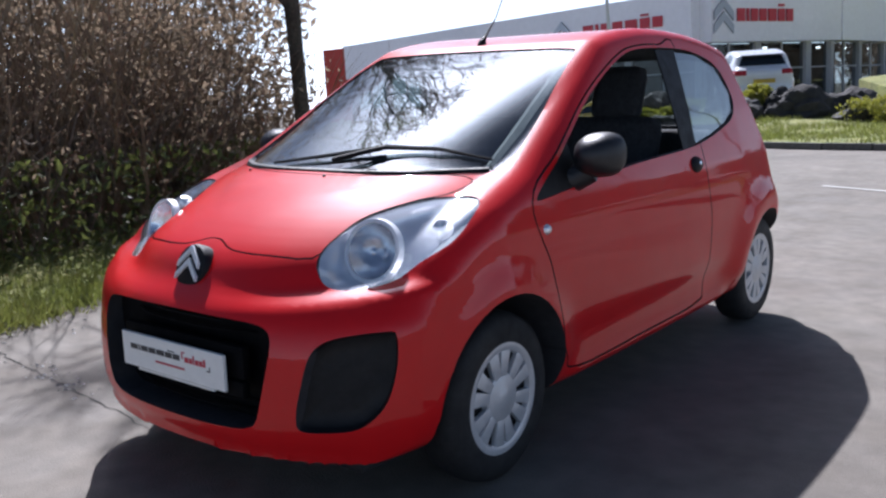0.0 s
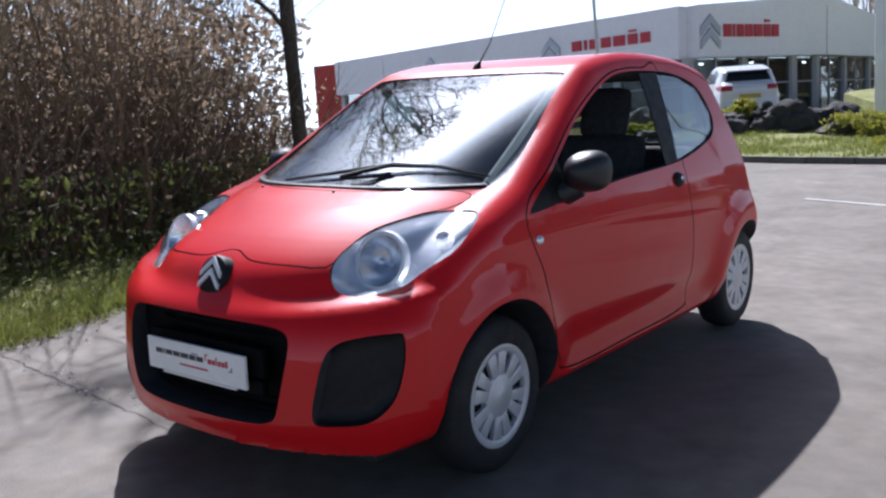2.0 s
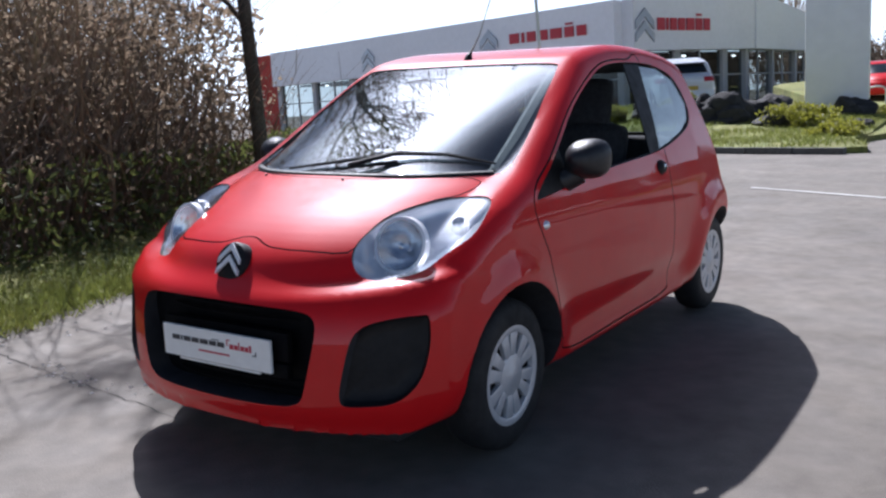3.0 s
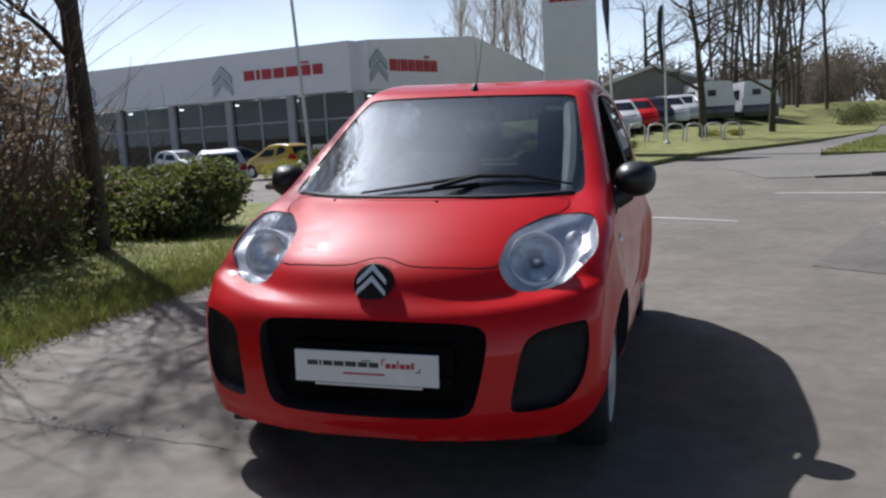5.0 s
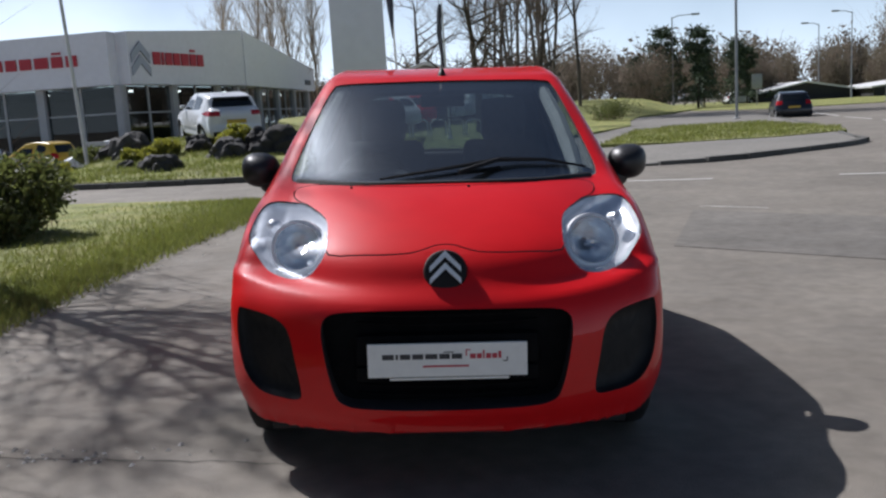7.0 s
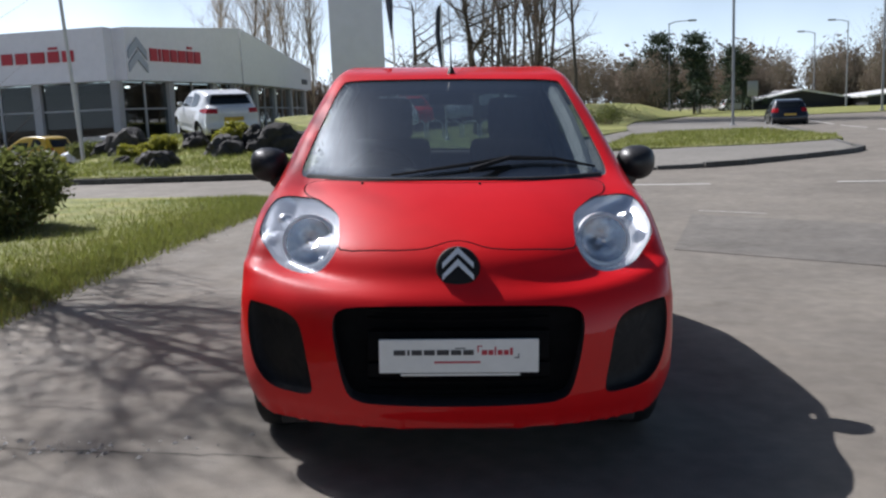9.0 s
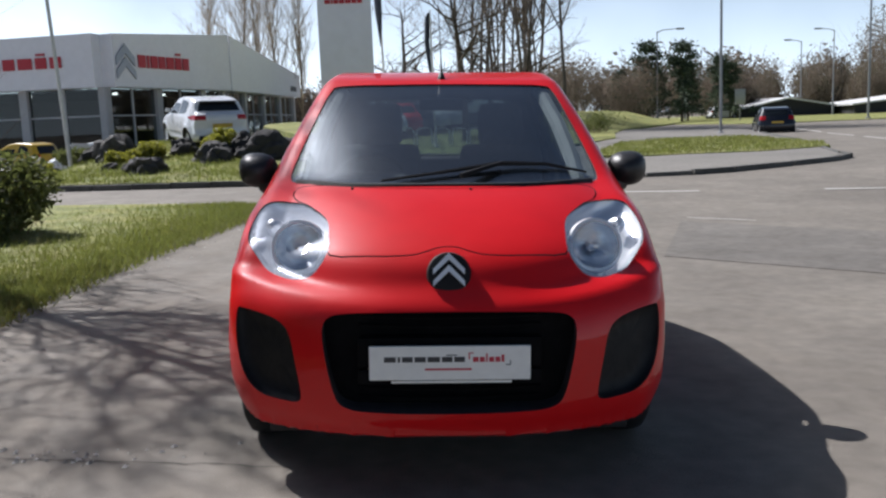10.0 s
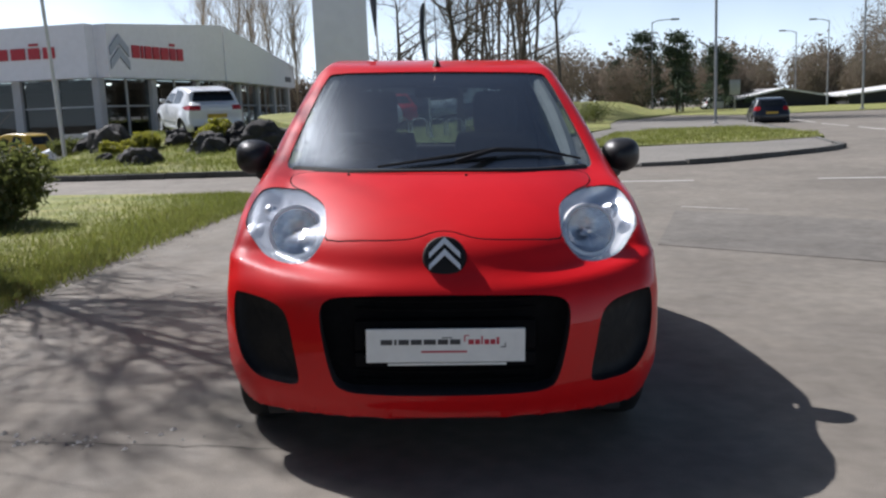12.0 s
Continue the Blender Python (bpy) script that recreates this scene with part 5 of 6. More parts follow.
def far_wood(name, x0, x1, y0, y1, tall, count, material, label, low=0.0, size=0.35, brush=60):
    rng = np.random.default_rng(int(abs(x0 * 7 + y0)))
    spots = []
    clumps = [(rng.uniform(x0, x1), rng.uniform(y0, y1), tall * rng.uniform(0.45, 1.0)) for _ in range(max(12, int((x1 - x0) * 0.5)))]
    while len(spots) < count:
        x, y, h = clumps[rng.integers(len(clumps))]
        d = rng.normal(0, 1, 3)
        d *= rng.uniform(0.3, 1) / np.linalg.norm(d)
        z = low + h * 0.55 + d[2] * h * 0.5
        spots.append(np.array((x + d[0] * h * 0.33, y + d[1] * h * 0.33, max(0.1, z))))
    roots = []
    for x, y, h in clumps:
        roots += [(x + rng.normal(0, h * 0.14), y + rng.normal(0, h * 0.14), low + h * rng.uniform(0.0, 0.55)) for _ in range(brush)]
    brushwood = stems(rng, roots, tall * 0.5, 0.33, size * 0.22, 0.25) if brush else ([], [])
    stuff(name, joined(leaves(rng, spots, size), brushwood), material, label, "wood")


def conifer(rng, m, tall, count=4200):
    c = thing("conifer", m, "dark green pine tree in the distance", "tree", "conifers")
    part("trunk", tube(bmesh.new(), [(0, 0, -0.1), (0, 0, tall * 0.5), (0, 0, tall * 0.95)], (tall * 0.018, tall * 0.012, 0.02), 7), BARK, c)
    spots, lumps = [], []
    for _ in range(46):
        t = rng.uniform(0.14, 1)
        a, r = rng.uniform(0, math.tau), tall * 0.42 * (1 - t) ** 0.7 * rng.uniform(0.15, 1.2) * (0.75 + 0.4 * math.sin(t * 9))
        lumps.append((r * math.cos(a), r * math.sin(a), tall * t, tall * 0.06 * rng.uniform(0.5, 1.3)))
    for _ in range(count):
        x, y, z, s = lumps[rng.integers(len(lumps))]
        spots.append(np.array((x, y, z)) + rng.normal(0, 1, 3) * (s, s, s * 0.55))
    ob = new("crown", mesh_of("crown", *leaves(rng, spots, tall * 0.02), CONIFER, smooth=False))
    ob.parent = c
    return c


def distance():
    rng = np.random.default_rng(21)
    far_wood("far_brown_wood", 12, 24, 84, 96, 8.0, 26000, FAR_BRUSH, "distant brown wood with bare trees", size=0.10)
    far_wood("far_brown_wood", 26, 42, 106, 116, 9, 26000, FAR_BRUSH, "distant brown wood with bare trees", size=0.12)
    far_wood("far_brown_wood", 58, 88, 112, 126, 17, 34000, FAR_BRUSH, "distant brown wood with bare trees", size=0.17)
    far_wood("far_brown_wood", -6, 12, 80, 95, 5, 16000, FAR_BRUSH, "distant brown wood with bare trees", size=0.11)
    far_wood("far_hill_wood", -60, 170, 230, 290, 20, 20000, FAR_BRUSH, "distant wooded hillside", size=0.8)
    far_wood("left_wood", -70, -30, 90, 110, 9, 9000, FAR_BRUSH, "distant wood behind the showroom", size=0.4)
    far_wood("right_wood", 40, 62, 112, 122, 8.5, 24000, FAR_BRUSH, "brown brushwood beside the far road", size=0.13)
    sheet("far_field", [(24, 62), (44, 60), (110, 80), (110, 150), (20, 150), (17, 92)], 0.05, LAWN, "distant field of grass", "field", 12.0)
    c = conifer(rng, Matrix.Translation((22.6, 89, 0)), 8.0)
    for x, y, s in ((24.4, 92, 0.7), (26.5, 90, 1.0), (28.0, 93, 0.75), (34.0, 101, 0.9), (35.6, 102, 0.8), (20.8, 93, 0.7)):
        copy_thing(c, pose(x, y, 0, 0, 0, x * 40) @ Matrix.Scale(s, 4))


def litter():
    """Pale chips and dead leaves lying along the verge and the crack."""
    rng = np.random.default_rng(31)
    verts, faces = [], []
    for k in range(420):
        if k < 60:
            x, y = rng.normal(-1.5, 0.3), rng.normal(-0.27, 0.06)
        else:
            y = rng.uniform(-2.5, 9)
            x = np.interp(y, [p[1] for p in VERGE[:9]], [p[0] for p in VERGE[:9]]) + rng.exponential(0.18)
        s, z, a = rng.uniform(0.004, 0.016), height(x, y), rng.uniform(0, math.tau)
        i = len(verts)
        for q in range(4):
            b = a + q * math.tau / 4 + rng.normal(0, 0.2)
            verts.append((x + s * math.cos(b), y + s * math.sin(b), z + 0.001))
        verts.append((x, y, z + s * 0.7))
        faces += [(i + q, i + (q + 1) % 4, i + 4) for q in range(4)]
    stuff("stone_chips", (verts, faces), CHIP, "pale stone chips scattered along the verge", "chips")


def cracks():
    rng = np.random.default_rng(17)
    for x0, y0, x1, y1, wide in ((-2.5, -0.22, -0.55, -0.42, 0.011), (-2.1, 1.9, -1.2, 2.6, 0.008), (-1.7, -0.42, -1.9, -1.5, 0.006), (2.6, 1.5, 5.2, 1.2, 0.008)):
        bm = bmesh.new()
        last = None
        n = 40
        for k in range(n + 1):
            t = k / n
            x, y = x0 + (x1 - x0) * t + rng.normal(0, 0.007), y0 + (y1 - y0) * t + rng.normal(0, 0.007)
            w = wide * rng.uniform(0.3, 1.0) * math.sin(math.pi * min(1, 0.05 + t * 0.95)) ** 0.3
            dx, dy = (y1 - y0), -(x1 - x0)
            d = math.hypot(dx, dy)
            row = [bm.verts.new((x + s * w * dx / d, y + s * w * dy / d, height(x, y) + 0.003)) for s in (-0.5, 0.5)]
            if last:
                bm.faces.new((last[0], last[1], row[1], row[0]))
            last = row
        tagged(part("road_crack", bm, CRACK, None, smooth=False), "thin dark crack in the asphalt", "crack", kind="structure")


plants()
litter()
cracks()
distance()


# ---- showroom, masts, far sheds ----
def letters(parent, m, tall, widths, material, gap, deep=0.08, mark=True):
    """A brand name as plain raised blocks, one for each letter."""
    x = -(sum(widths) + gap * (len(widths) - 1)) / 2
    for i, w in enumerate(widths):
        part("letter_block", box(bmesh.new(), x, x + w, -deep, 0, -tall / 2, tall / 2, 0.02, m), material, parent, smooth=False)
        if mark and i == 5:
            part("letter_block", box(bmesh.new(), x + w * 0.1, x + w * 0.9, -deep, 0, tall * 0.68, tall * 0.88, 0.01, m), material, parent, smooth=False)
        x += w + gap


def chevrons(parent, m, size, material):
    for low in (0.05, -0.4):
        o = [(-0.5, low - 0.32), (0.0, low + 0.12), (0.5, low - 0.32), (0.5, low - 0.02), (0.0, low + 0.44), (-0.5, low - 0.02)]
        v, f = prism([(a * size, b * size) for a, b in o], 1, -0.1, 0.0)
        bm = bmesh.new()
        vs = [bm.verts.new(m @ Vector(q)) for q in v]
        for g in f:
            bm.faces.new([vs[i] for i in g])
        part("chevron", bm, material, parent, smooth=False)


def wall_run(parent, a, b, top_a, top_b, bays, low=4.0):
    """One side of the showroom: fascia above, columns, mullions and panes below."""
    a, b = Vector((*a, 0)), Vector((*b, 0))
    along = (b - a).normalized()
    n = along.cross(Vector((0, 0, 1)))
    m = Matrix.Translation(a) @ Matrix((along, -n, Vector((0, 0, 1)))).transposed().to_4x4()
    length = (b - a).length
    bm = bmesh.new()
    v, f = prism([(0, low), (length, low), (length, top_b), (0, top_a)], 1, -0.9, 0.3)
    vs = [bm.verts.new(m @ Vector(q)) for q in v]
    for g in f:
        bm.faces.new([vs[i] for i in g])
    part("fascia", bm, FASCIA, parent, "pale grey cladding band", smooth=False)
    wide = length / bays
    for i in range(bays + 1):
        x = i * wide
        if i % 2 == 0:
            part("column", box(bmesh.new(), x - 0.28, x + 0.28, -0.25, 0.25, -1.4, low, 0.02, m), COLUMN, parent, smooth=False)
        else:
            part("mullion", box(bmesh.new(), x - 0.07, x + 0.07, -0.06, 0.08, -1.4, low, 0, m), COLUMN, parent, smooth=False)
        if i < bays:
            pane = part("window", box(bmesh.new(), x + 0.08, x + wide - 0.08, 0.0, 0.02, -1.2, low - 0.02, 0, m), SHOP_GLASS, parent, "tall dark showroom window", smooth=False)
            pane.visible_shadow = False
            part("transom", box(bmesh.new(), x + 0.1, x + wide - 0.1, -0.05, 0.06, 2.25, 2.35, 0, m), COLUMN, pane, smooth=False)
            for k in ((0.5,) if i % 2 else ()):
                part("ceiling_lamp", box(bmesh.new(), x + wide * k - 0.12, x + wide * k + 0.12, 1.2 + k * 2, 1.4 + k * 2, low - 0.28, low - 0.16, 0, m), LAMP_GLOW, parent, smooth=False)
    return m


def showroom():
    s = thing("showroom", Matrix(), "long low car showroom with pale grey fascia and dark glass", "building")
    left, corner, ridge, end = (-57.0, 59.5), (-19.7, 51.5), (-15.4, 63.5), (-13.6, 86.0)
    ma = wall_run(s, left, corner, 7.05, 7.15, 14)
    mb = wall_run(s, corner, ridge, 7.15, 8.0, 5)
    wall_end = wall_run(s, ridge, end, 8.0, 6.1, 8)
    bm = bmesh.new()
    v, f = prism([left, corner, ridge, end, (-57, 90)], 2, 6.2, 6.6)
    vs = [bm.verts.new(q) for q in v]
    for g in f:
        bm.faces.new([vs[i] for i in g])
    part("roof", bm, FASCIA, s, smooth=False)
    bm = bmesh.new()
    v, f = prism([(-56, 61), (-20.2, 53.2), (-17, 64), (-15, 85), (-56, 88)], 2, 3.85, 4.0)
    vs = [bm.verts.new(q) for q in v]
    for g in f:
        bm.faces.new([vs[i] for i in g])
    # ceiling, inner walls and floor all carry the interior's shade as their colour
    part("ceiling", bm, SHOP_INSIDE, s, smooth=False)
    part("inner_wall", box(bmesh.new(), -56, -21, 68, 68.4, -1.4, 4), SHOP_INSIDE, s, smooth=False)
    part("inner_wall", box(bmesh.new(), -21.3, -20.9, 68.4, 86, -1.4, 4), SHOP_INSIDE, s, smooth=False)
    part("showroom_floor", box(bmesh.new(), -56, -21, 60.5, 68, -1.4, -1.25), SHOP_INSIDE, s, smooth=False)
    length = (Vector(corner) - Vector(left)).length
    letters(s, ma @ Matrix.Translation((length - 5.35, -0.92, 5.55)), 0.66, (0.85, 0.24, 0.75, 0.8, 0.95, 0.75, 0.75), SIGN_RED, 0.24)
    chevrons(s, ma @ Matrix.Translation((length - 10.6, -0.92, 5.55)), 1.7, SIGN_GREY)
    letters(s, mb @ Matrix.Translation((4.9, -0.92, 5.62)), 0.78, (0.72, 0.22, 0.66, 0.66, 0.8, 0.66, 0.66), SIGN_RED, 0.16)
    chevrons(s, mb @ Matrix.Translation((1.0, -0.92, 5.75)), 1.75, SIGN_GREY)
    chevrons(s, ma @ Matrix.Translation((length - 24, -0.92, 5.5)), 1.5, SIGN_GREY)
    part("name_board", box(bmesh.new(), 18.6, 20.6, -0.98, -0.9, 4.5, 4.95, 0, wall_end), INK_DARK, s, "small dark name board", smooth=False)
    part("side_screen", box(bmesh.new(), -61.0, -57.4, 59.6, 60.0, -0.5, 7.0), RED_PANEL, s, "red end panel", smooth=False)


def mast(name, x, y, tall, r, material, label, category, lean=0.0):
    t = thing(name, Matrix.Translation((x, y, 0)), label, category)
    part("pole", tube(bmesh.new(), [(0, 0, -0.3), (lean * 0.5, 0, tall / 2), (lean, 0, tall)], (r, r * 0.85, r * 0.65), 10), material, t)
    part("foot", lathe(bmesh.new(), [(r * 2.4, -0.1), (r * 2.4, 0.12), (r * 1.2, 0.16)], pose(0, 0, 0, 0, -90), 12), material, t)
    return t


def lamp_post(x, y, tall, reach, turn):
    t = thing("street_lamp", pose(x, y, 0, 0, 0, turn), "grey steel street lamp with a side arm", "street lamp", "street lamps")
    part("pole", tube(bmesh.new(), [(0, 0, -0.3), (0, 0, 1.2), (0, 0, 1.25), (0, 0, tall)], (0.11, 0.10, 0.075, 0.055), 10), GALVANISED, t)
    part("arm", tube(bmesh.new(), [(0, 0, tall - 0.1), (reach * 0.3, 0, tall + 0.12), (reach, 0, tall + 0.2)], (0.05, 0.045, 0.04), 8), GALVANISED, t)
    bm = box(bmesh.new(), reach - 0.1, reach + 0.75, -0.14, 0.14, tall + 0.12, tall + 0.28, 0.05)
    head = part("lamp_head", bm, GALVANISED, t)
    part("diffuser", box(bmesh.new(), reach, reach + 0.7, -0.1, 0.1, tall + 0.09, tall + 0.12, 0.01), ROOF_WHITE, head)


def masts():
    tower = thing("sign_tower", pose(-2.57, 25.5, 0, 0, 0, 4), "tall grey-white advertising tower with a red strip of printing", "sign")
    part("tower", box(bmesh.new(), -0.85, 0.85, -0.22, 0.22, -0.2, 7.4, 0.03), TOTEM, tower)
    x = -0.6
    for w in (0.17, 0.06, 0.15, 0.16, 0.18, 0.15, 0.15):
        part("letter_block", box(bmesh.new(), x, x + w, -0.25, -0.222, 4.98, 5.10), SIGN_RED, tower, smooth=False)
        x += w + 0.025
    for x, y, tall, z, low, wide in ((-1.45, 27.5, 9.5, 0.1, 3.7, 0.17), (0.22, 31.0, 5.2, 0.15, 2.75, 0.10)):
        flag = mast("flag_pole", x, y, tall, 0.045, WHITE_MAST, "white flag pole with a furled dark flag", "flag pole", -0.2 if tall > 6 else -0.05)
        flag.location.z = z
        bm = bmesh.new()
        span = tall - 0.1 - low
        tube(bm, [(-0.10, 0, tall - 0.1), (-0.16, 0.02, tall - 0.1 - 0.1 * span), (-0.2, 0.03, tall - 0.1 - 0.45 * span), (-0.14, 0.02, tall - 0.1 - 0.8 * span), (-0.1, 0, low)], (0.05, wide * 0.9, wide, wide * 0.7, 0.03), 8)
        part("flag", bm, FLAG, flag, "furled dark flag")
    mast("flag_pole", -10.25, 22.0, 9.0, 0.06, WHITE_MAST, "leaning white flag pole beside the showroom forecourt", "flag pole", -0.42)
    mast("mast", 13.75, 38.6, 12, 0.07, GALVANISED, "tall thin grey mast on the grass", "mast")
    lamp_post(23.4, 88, 9.2, 2.0, 0)
    lamp_post(28.3, 95, 8.0, 0.2, 0)
    lamp_post(46, 98, 9.5, -2.2, 0)
    lamp_post(44.8, 104, 8.8, -2.0, 0)
    mast("mast", 33.3, 64, 14, 0.09, GALVANISED, "tall thin grey mast on the grass", "mast")


showroom()
masts()


# ---- other vehicles, rocks and sheds ----
def plain_wheel(parent, x, y, z, r=0.29):
    m = Matrix.Translation((x, y, z)) @ (Matrix() if x > 0 else pose(0, 0, 0, 0, 0, 180))
    w = part("wheel", lathe(bmesh.new(), [(0.6 * r, -0.09), (0.9 * r, -0.09), (r, -0.05), (r, 0.05), (0.9 * r, 0.085), (0.62 * r, 0.08)], m, 20, True), RUBBER, parent)
    part("rim", lathe(bmesh.new(), [(0.001, 0.06), (0.25 * r, 0.065), (0.5 * r, 0.05), (0.64 * r, 0.075)], m, 16), SILVER, w)


FAR_BODIES = {}
# A longer five-door form: bonnet, steep glass, roof falling to a rear spoiler and a rounded tail.
HATCH_LINE = curve_through([(-0.70, 0.22), (-0.78, 0.34), (-0.79, 0.50), (-0.74, 0.64), (-0.55, 0.76), (-0.2, 0.87), (0.14, 0.94), (0.45, 1.10), (0.85, 1.32), (1.15, 1.41), (1.6, 1.435), (2.1, 1.41), (2.55, 1.345),
                            (2.64, 1.30), (2.78, 1.08), (2.94, 0.98), (3.0, 0.86), (2.99, 0.60), (3.02, 0.42), (2.95, 0.26), (2.6, 0.2), (1.2, 0.18), (0.2, 0.18)], 3)
CITY_SIDES = ([(0.50, 0.93), (0.78, 1.19), (1.2, 1.35), (1.45, 1.36), (1.42, 0.965)], [tuple(p) for p in grown(QUARTER, -0.01)])
HATCH_SIDES = ([(0.52, 0.93), (0.86, 1.2), (1.2, 1.325), (1.42, 1.345), (1.40, 0.955)], [(1.48, 0.957), (1.50, 1.347), (1.95, 1.33), (2.2, 1.27), (2.16, 1.03), (2.0, 0.985)])
CITY_REAR = [(-0.50, 1.02), (0.50, 1.02), (0.46, 1.33), (-0.46, 1.33)]
HATCH_REAR = [(-0.56, 1.07), (0.56, 1.07), (0.52, 1.21), (0.47, 1.305), (-0.47, 1.305), (-0.52, 1.21)]
CITY_LAMP = [(2.34, 0.82), (2.60, 0.80), (2.60, 1.0), (2.40, 1.02)]
HATCH_LAMP = [(2.40, 0.90), (2.62, 0.83), (3.1, 0.83), (3.1, 0.955), (2.70, 0.965)]


def far_shape(kind):
    """Body, panes and tail lamps of a parked car, built once for each kind."""
    if kind in FAR_BODIES:
        return FAR_BODIES[kind]
    hatch = kind == "hatch"
    line = HATCH_LINE if hatch else SIDE_LINE
    high = (HIGH[0], 3.15 if hatch else HIGH[1], HIGH[2])
    nets = [field_net(lambda x, y, z: body_field(x, y, z, line) + d, LOW, high, 0.045) for d in (0.0, -0.006, 0.012)]
    wheels = []
    for wy, wz in WHEELS:
        wheels += [disc(wy, wz + 0.012, 0.33, 0.50, 1.1, 24), disc(wy, wz + 0.012, 0.33, -1.1, -0.50, 24)]
    body = carve((nets[0][0].tolist(), nets[0][1]), joined(*wheels), (RED, CAVITY))
    shell = joined((nets[1][0].tolist(), nets[1][1]), (nets[2][0].tolist(), [f[::-1] for f in nets[2][1]]))
    front = [(-0.60, 1.0), (0.60, 1.0), (0.50, 1.36), (-0.50, 1.36)]
    cuts = [prism(front, 1, -0.2, 1.15), prism(HATCH_REAR if hatch else CITY_REAR, 1, 2.0, 3.1)]
    for side in (1, -1):
        cuts += [prism(o, 0, (0.655, 0.555)[k] * side, side) for k, o in enumerate(HATCH_SIDES if hatch else CITY_SIDES)]
    panes = carve(shell, joined(*cuts), (CAR_GLASS, CAR_GLASS), "INTERSECT")
    tail = HATCH_LAMP if hatch else CITY_LAMP
    lamps = carve(shell, joined(prism(tail, 0, 0.42 if hatch else 0.50, 1), prism(tail, 0, -1, -0.42 if hatch else -0.50)), (RED_LAMP, RED_LAMP), "INTERSECT")
    FAR_BODIES[kind] = body, panes, lamps
    return FAR_BODIES[kind]


def far_car(m, paint, label, scale=(1, 1, 1), kind="city"):
    """A parked car farther off: painted body, dark panes, wheels, lamps and plate."""
    car = thing("parked_car", m @ Matrix.Diagonal((*scale, 1)), label, "car", "parked cars")
    body, panes, lamps = far_shape(kind)
    back = 3.0 if kind == "hatch" else 2.728
    me = body.copy()
    me.materials[0] = paint
    ob = new("body", me)
    ob.parent = car
    for source, name, material in ((panes, "window", CAR_GLASS), (lamps, "tail_light", RED_LAMP)):
        for polygons in islands(source):
            piece_of(source, polygons, name, (material, material), car)
    for wy, wz in WHEELS:
        plain_wheel(car, 0.70, wy, wz)
        plain_wheel(car, -0.70, wy, wz)
    part("rear_plate", box(bmesh.new(), -0.26, 0.26, back, back + 0.014, 0.62, 0.73), YELLOW_PAINT, car, smooth=False)
    part("rear_bumper", box(bmesh.new(), -0.62, 0.62, back - 0.128, back + 0.03, 0.27, 0.40, 0.03), BLACK_PLASTIC, car)
    if kind == "hatch":
        part("spoiler", box(bmesh.new(), -0.50, 0.50, 2.46, 2.74, 1.315, 1.345, 0.012), DARK_PAINT, car, "dark roof spoiler")
        for side in (1, -1):
            part("door_mirror", box(bmesh.new(), 0.76 * side, 0.90 * side, 0.55, 0.68, 0.96, 1.06, 0.03), paint, car)
    return car


def rock(rng, x, y, z, sx, sy, sz):
    bm = bmesh.new()
    bmesh.ops.create_icosphere(bm, subdivisions=4, radius=1)
    shift = Vector((rng.uniform(0, 50), 0, 0))
    for v in bm.verts:
        n = v.co.normalized()
        k = 0.8 + 0.35 * noise.noise(n * 1.3 + shift) + 0.16 * noise.noise(n * 3.1 + shift) - 0.12 * abs(noise.noise(n * 5.0 + shift)) + 0.03 * noise.noise(n * 11 + shift)
        v.co = Vector((n.x * sx, n.y * sy, max(n.z, -0.4) * sz)) * k
    ob = part("boulder", bm, ROCK, None, sharp=30)
    ob.matrix_world = pose(x, y, z, 0, 0, rng.uniform(0, 360))
    tagged(ob, "dark grey boulder on the grassy mound", "rock", "boulders")


def caravan(x, y, z, turn):
    c = thing("caravan", pose(x, y, z, 0, 0, turn) @ Matrix.Scale(0.86, 4), "white touring caravan with a dark lower skirt", "caravan", "caravans")
    outline = curve_through([(-1.0, 0.45), (1.0, 0.45), (1.05, 1.2), (0.98, 2.2), (0.8, 2.45), (-0.8, 2.45), (-0.98, 2.2), (-1.05, 1.2)], 3)
    bm = bmesh.new()
    v, f = prism(outline, 1, -2.2, 2.2)
    vs = [bm.verts.new(q) for q in v]
    for g in f:
        bm.faces.new([vs[i] for i in g])
    bmesh.ops.bevel(bm, geom=[e for e in bm.edges if abs(e.verts[0].co.y - e.verts[1].co.y) < 0.01], offset=0.12, segments=3, affect="EDGES")
    part("body", bm, WHITE_PAINT, c, sharp=50)
    part("skirt", box(bmesh.new(), -1.07, 1.07, -2.23, 2.23, 0.25, 1.0, 0.04), DARK_PAINT, c)
    part("window", box(bmesh.new(), -0.5, 0.0, -2.24, -2.18, 1.6, 1.95, 0.02), CAR_GLASS, c)
    for s in (-1, 1):
        part("window", box(bmesh.new(), 1.02 * s, 1.07 * s, -1.2, 0.9, 1.35, 1.95, 0.01), CAR_GLASS, c)
        plain_wheel(c, 0.95 * s, 0.2, 0.32, 0.32)


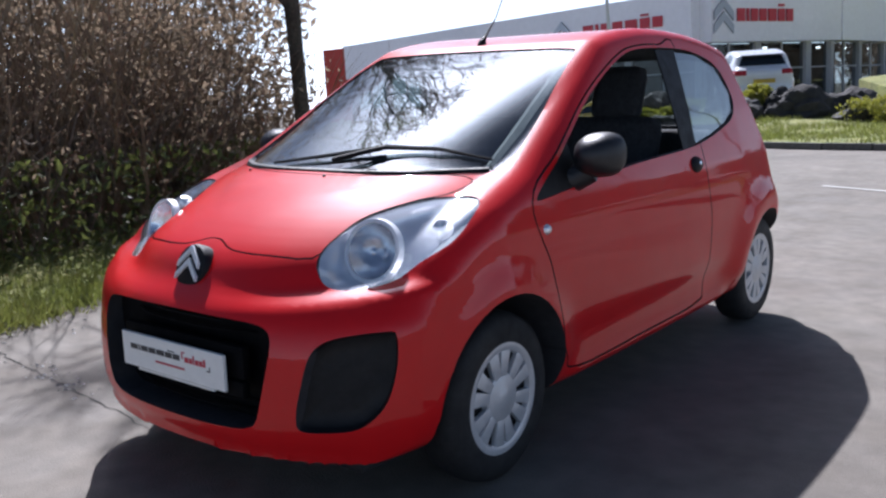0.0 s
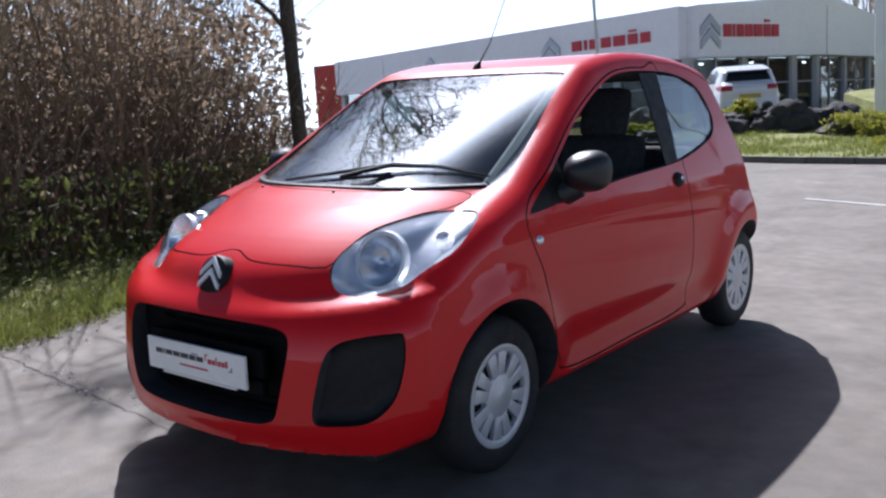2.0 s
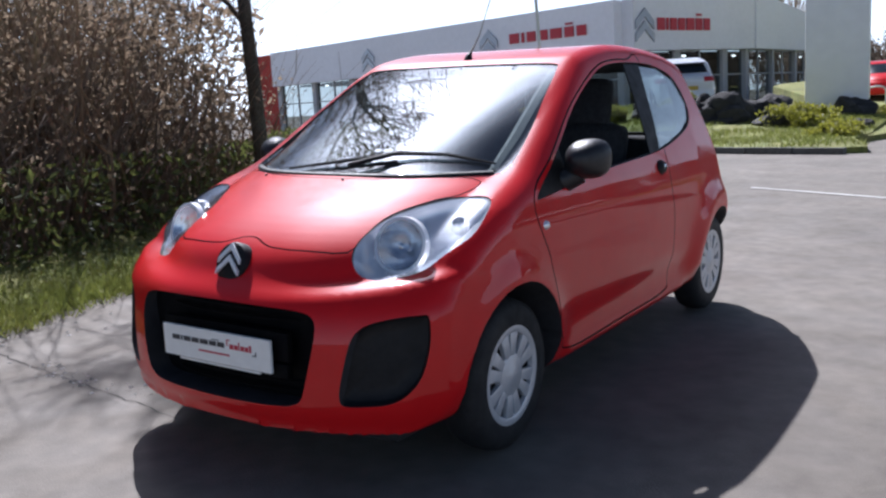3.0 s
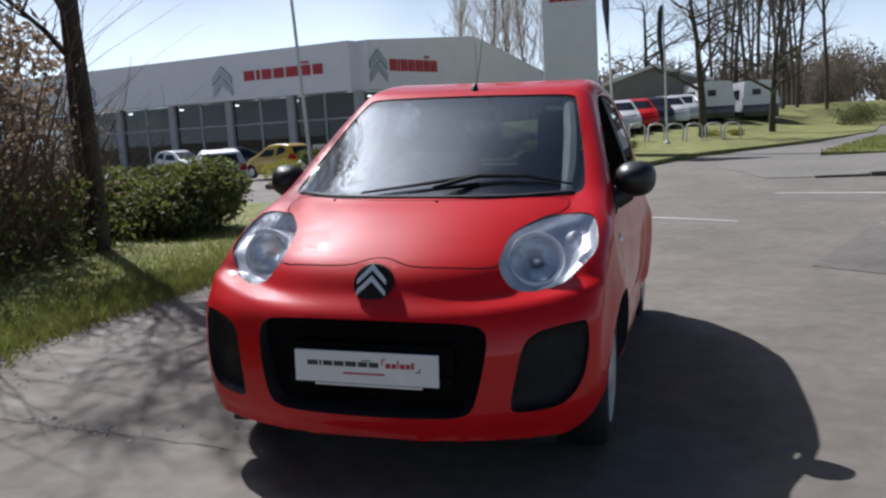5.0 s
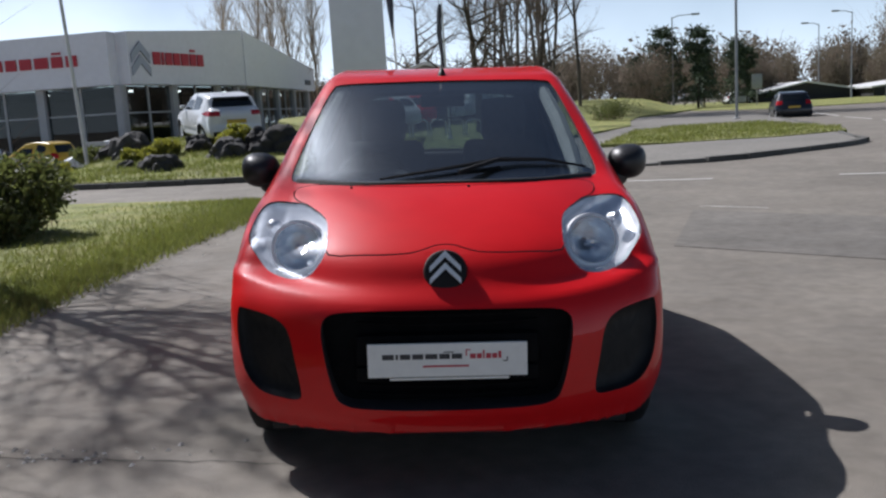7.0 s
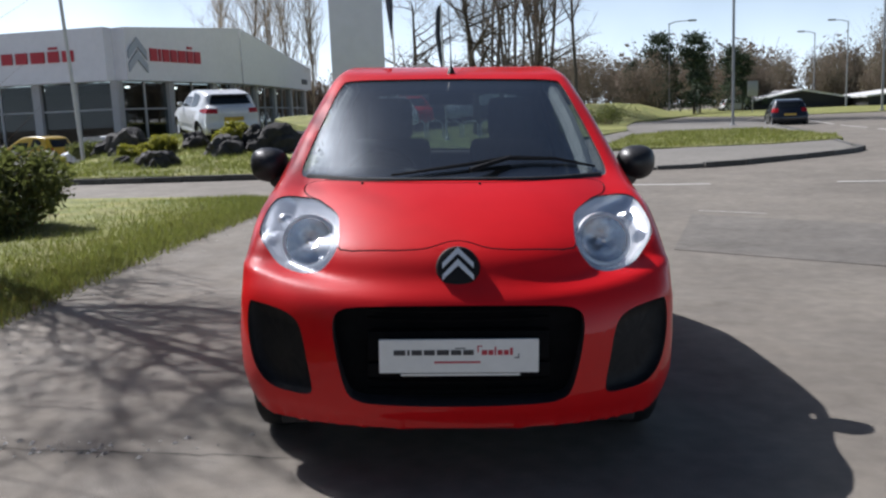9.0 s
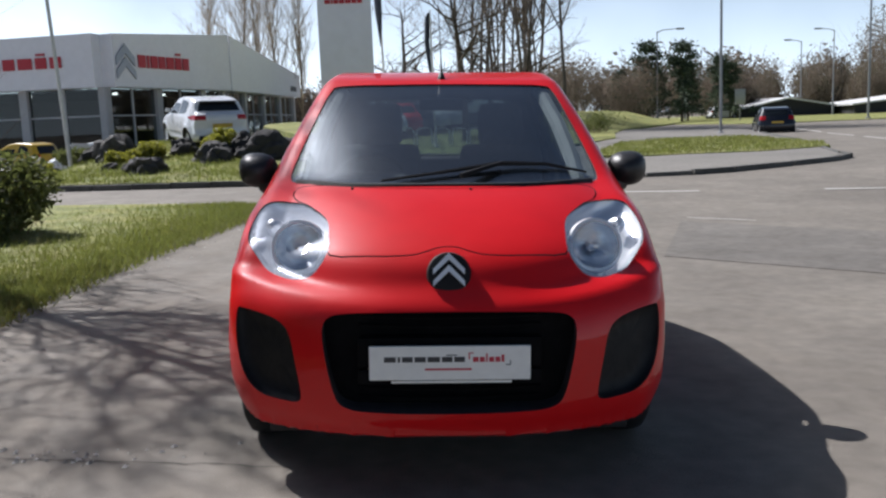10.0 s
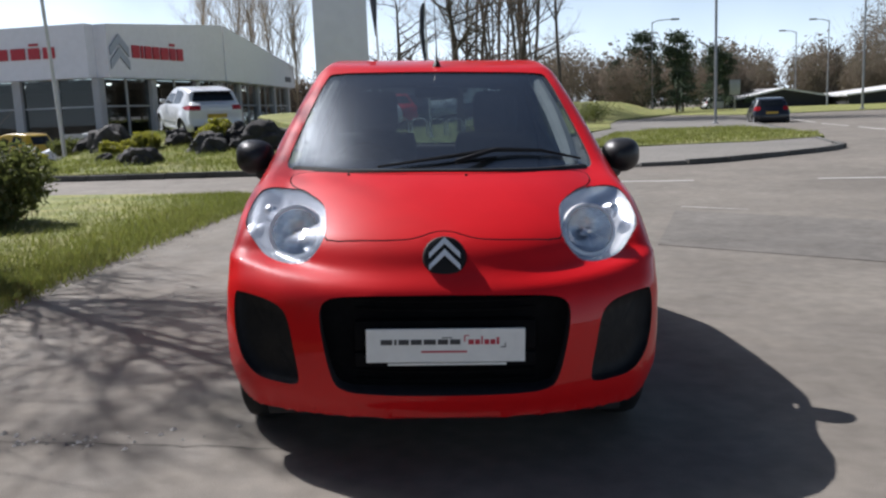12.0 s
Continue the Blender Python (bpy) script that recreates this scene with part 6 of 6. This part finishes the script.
def shed(name, x, y, z, wide, deep, eave, peak, wall, roof, label, turn=0):
    s = thing(name, pose(x, y, z, 0, 0, turn), label, "shed")
    bm = bmesh.new()
    v, f = prism([(-wide / 2, -1.0), (wide / 2, -1.0), (wide / 2, eave), (0, peak), (-wide / 2, eave)], 1, 0, deep)
    vs = [bm.verts.new(q) for q in v]
    for g in f:
        bm.faces.new([vs[i] for i in g])
    part("wall", bm, wall, s, smooth=False)
    for side in (-1, 1):
        bm = bmesh.new()
        v, f = prism([(0, peak + 0.02), (side * (wide / 2 + 0.4), eave - 0.18), (side * (wide / 2 + 0.4), eave), (0, peak + 0.2)], 1, -0.4, deep + 0.4)
        vs = [bm.verts.new(q) for q in v]
        for g in f:
            bm.faces.new([vs[i] for i in g])
        part("roof", bm, roof, s, smooth=False)
    # no hole is cut: a dark panel stands for the shade inside
    part("opening", box(bmesh.new(), -wide * 0.35, wide * 0.35, -0.03, 0.05, eave * 0.25, eave * 0.55), CAVITY, s, "dark panel standing for the shade in a wide opening", smooth=False)


def hoop(x, y, z):
    h = thing("hoop_barrier", pose(x, y, z, 0, 0, 5), "white tubular hoop barrier on the grass", "barrier", "hoop barriers")
    part("tube", tube(bmesh.new(), [(-0.3, 0, -0.05), (-0.3, 0, 0.55), (-0.22, 0, 0.66), (0, 0, 0.7), (0.22, 0, 0.66), (0.3, 0, 0.55), (0.3, 0, -0.05)], 0.035, 8), WHITE_MAST, h)


def yard():
    rng = np.random.default_rng(12)
    for x, y, sx, sy, sz in ((-8.8, 21.7, 0.78, 0.6, 0.62), (-6.9, 18.3, 0.6, 0.45, 0.42), (-5.8, 20.3, 0.72, 0.55, 0.5), (-4.5, 20.9, 1.0, 0.65, 0.62), (-3.6, 22.0, 0.75, 0.7, 0.62), (-7.0, 21.6, 0.42, 0.4, 0.42),
                             (-5.2, 21.3, 0.5, 0.45, 0.55), (-3.0, 20.2, 0.6, 0.5, 0.4), (-2.3, 25.5, 0.8, 0.6, 0.6), (-9.7, 22.4, 0.5, 0.4, 0.35), (-7.6, 18.9, 0.2, 0.2, 0.14), (-1.0, 19.5, 0.3, 0.25, 0.2), (-8.2, 19.4, 0.25, 0.22, 0.16)):
        rock(rng, x, y, height(x, y) + rock_mound(x, y) + 0.12, sx * 1.2, sy * 1.2, sz * 1.2)
    far_car(pose(-7.65, 25.5, 0.86, -4.0, 0, 209), WHITE_PAINT, "white five-door hatchback displayed on top of the rocks", (1.1, 1.12, 1.04), "hatch")
    far_car(pose(-13.9, 30.0, -0.56, 0, 0, 278), WHITE_PAINT, "small white car parked on the forecourt", (1, 1, 1))
    far_car(pose(-17.8, 33.6, -0.5, 0, 0, 250), YELLOW_PAINT, "small yellow car parked on the forecourt", (1, 1, 1))
    far_car(pose(-15.1, 24.6, -0.55, 0, 0, 215), SILVER, "silver hatchback parked beyond the bush", (1.03, 1.12, 1.03))
    far_car(pose(17.0, 41.0, -0.1, 0, 0, 166), DARK_PAINT, "dark blue hatchback on the far road", (1.02, 1.05, 0.88))
    far_car(pose(-21.0, 40, -0.6, 0, 0, 120), DARK_PAINT, "dark car parked in front of the showroom")
    far_car(pose(-26.0, 41, -0.6, 0, 0, 70), WHITE_PAINT, "white car parked in front of the showroom")
    for k, (paint, word) in enumerate(((RED, "red"), (WHITE_PAINT, "white"), (RED, "red"), (DARK_PAINT, "dark"), (WHITE_PAINT, "white"), (SILVER, "silver"))):
        x, y = -2.5 + 0.68 * k, 35.0 + 1.75 * k
        far_car(pose(x, y, bank(x, y) + 0.13, 0, 0, 12), paint, word + " car in a row behind the hoop barriers")
    caravan(1.95, 46.5, bank(2.35, 44) + 0.1, 12)
    caravan(4.25, 48.5, bank(4.25, 46) + 0.1, 12)
    for i in range(8):
        x = -2.4 + i * 0.72
        y = 32.6 + 0.28 * x
        hoop(x, y, bank(x, y) + 0.1)
    shed("gable_shed", -0.9, 49, 0.9, 5.6, 12, 2.25, 3.05, SHED, ROOF_WHITE, "grey gabled shed with a pale roof", 4)
    shed("low_store", 42.5, 102, -0.55, 11, 10, 1.7, 2.6, CAVITY, ROOF_WHITE, "low white-roofed buildings in the distance")
    shed("low_store", 58.5, 98, -0.5, 20, 10, 1.7, 2.5, CAVITY, ROOF_WHITE, "low white-roofed buildings in the distance")
    for x, y, paint, turn in ((18.2, 88, WHITE_PAINT, 60), (36.5, 104, WHITE_PAINT, 95), (38.8, 106, DARK_PAINT, 88), (47, 106, WHITE_PAINT, 80), (50, 108, SILVER, 85)):
        far_car(pose(x, y, 0, 0, 0, turn), paint, "car on the far road", (1.05, 1.1, 1.0))
    board = thing("sign_board", pose(-12.0, 27.0, -0.3), "plain white sign board standing on the grass", "sign board")
    part("panel", box(bmesh.new(), -0.38, 0.38, -0.03, 0.03, 0.35, 1.22, 0.01), WHITE_MAST, board)
    for x in (-0.3, 0.3):
        part("post", tube(bmesh.new(), [(x, 0.05, -0.1), (x, 0.05, 1.15)], 0.025, 8), GALVANISED, board)
    part_sign = thing("road_sign", pose(29.8, 82, 0, 0, 0, 0), "grey back of a road sign on a post", "road sign")
    part("post", tube(bmesh.new(), [(0, 0, -0.2), (0, 0, 3.0)], 0.05, 8), GALVANISED, part_sign)
    part("board", box(bmesh.new(), -0.5, 0.5, -0.06, -0.02, 1.6, 3.0, 0.01), GALVANISED, part_sign)


yard()
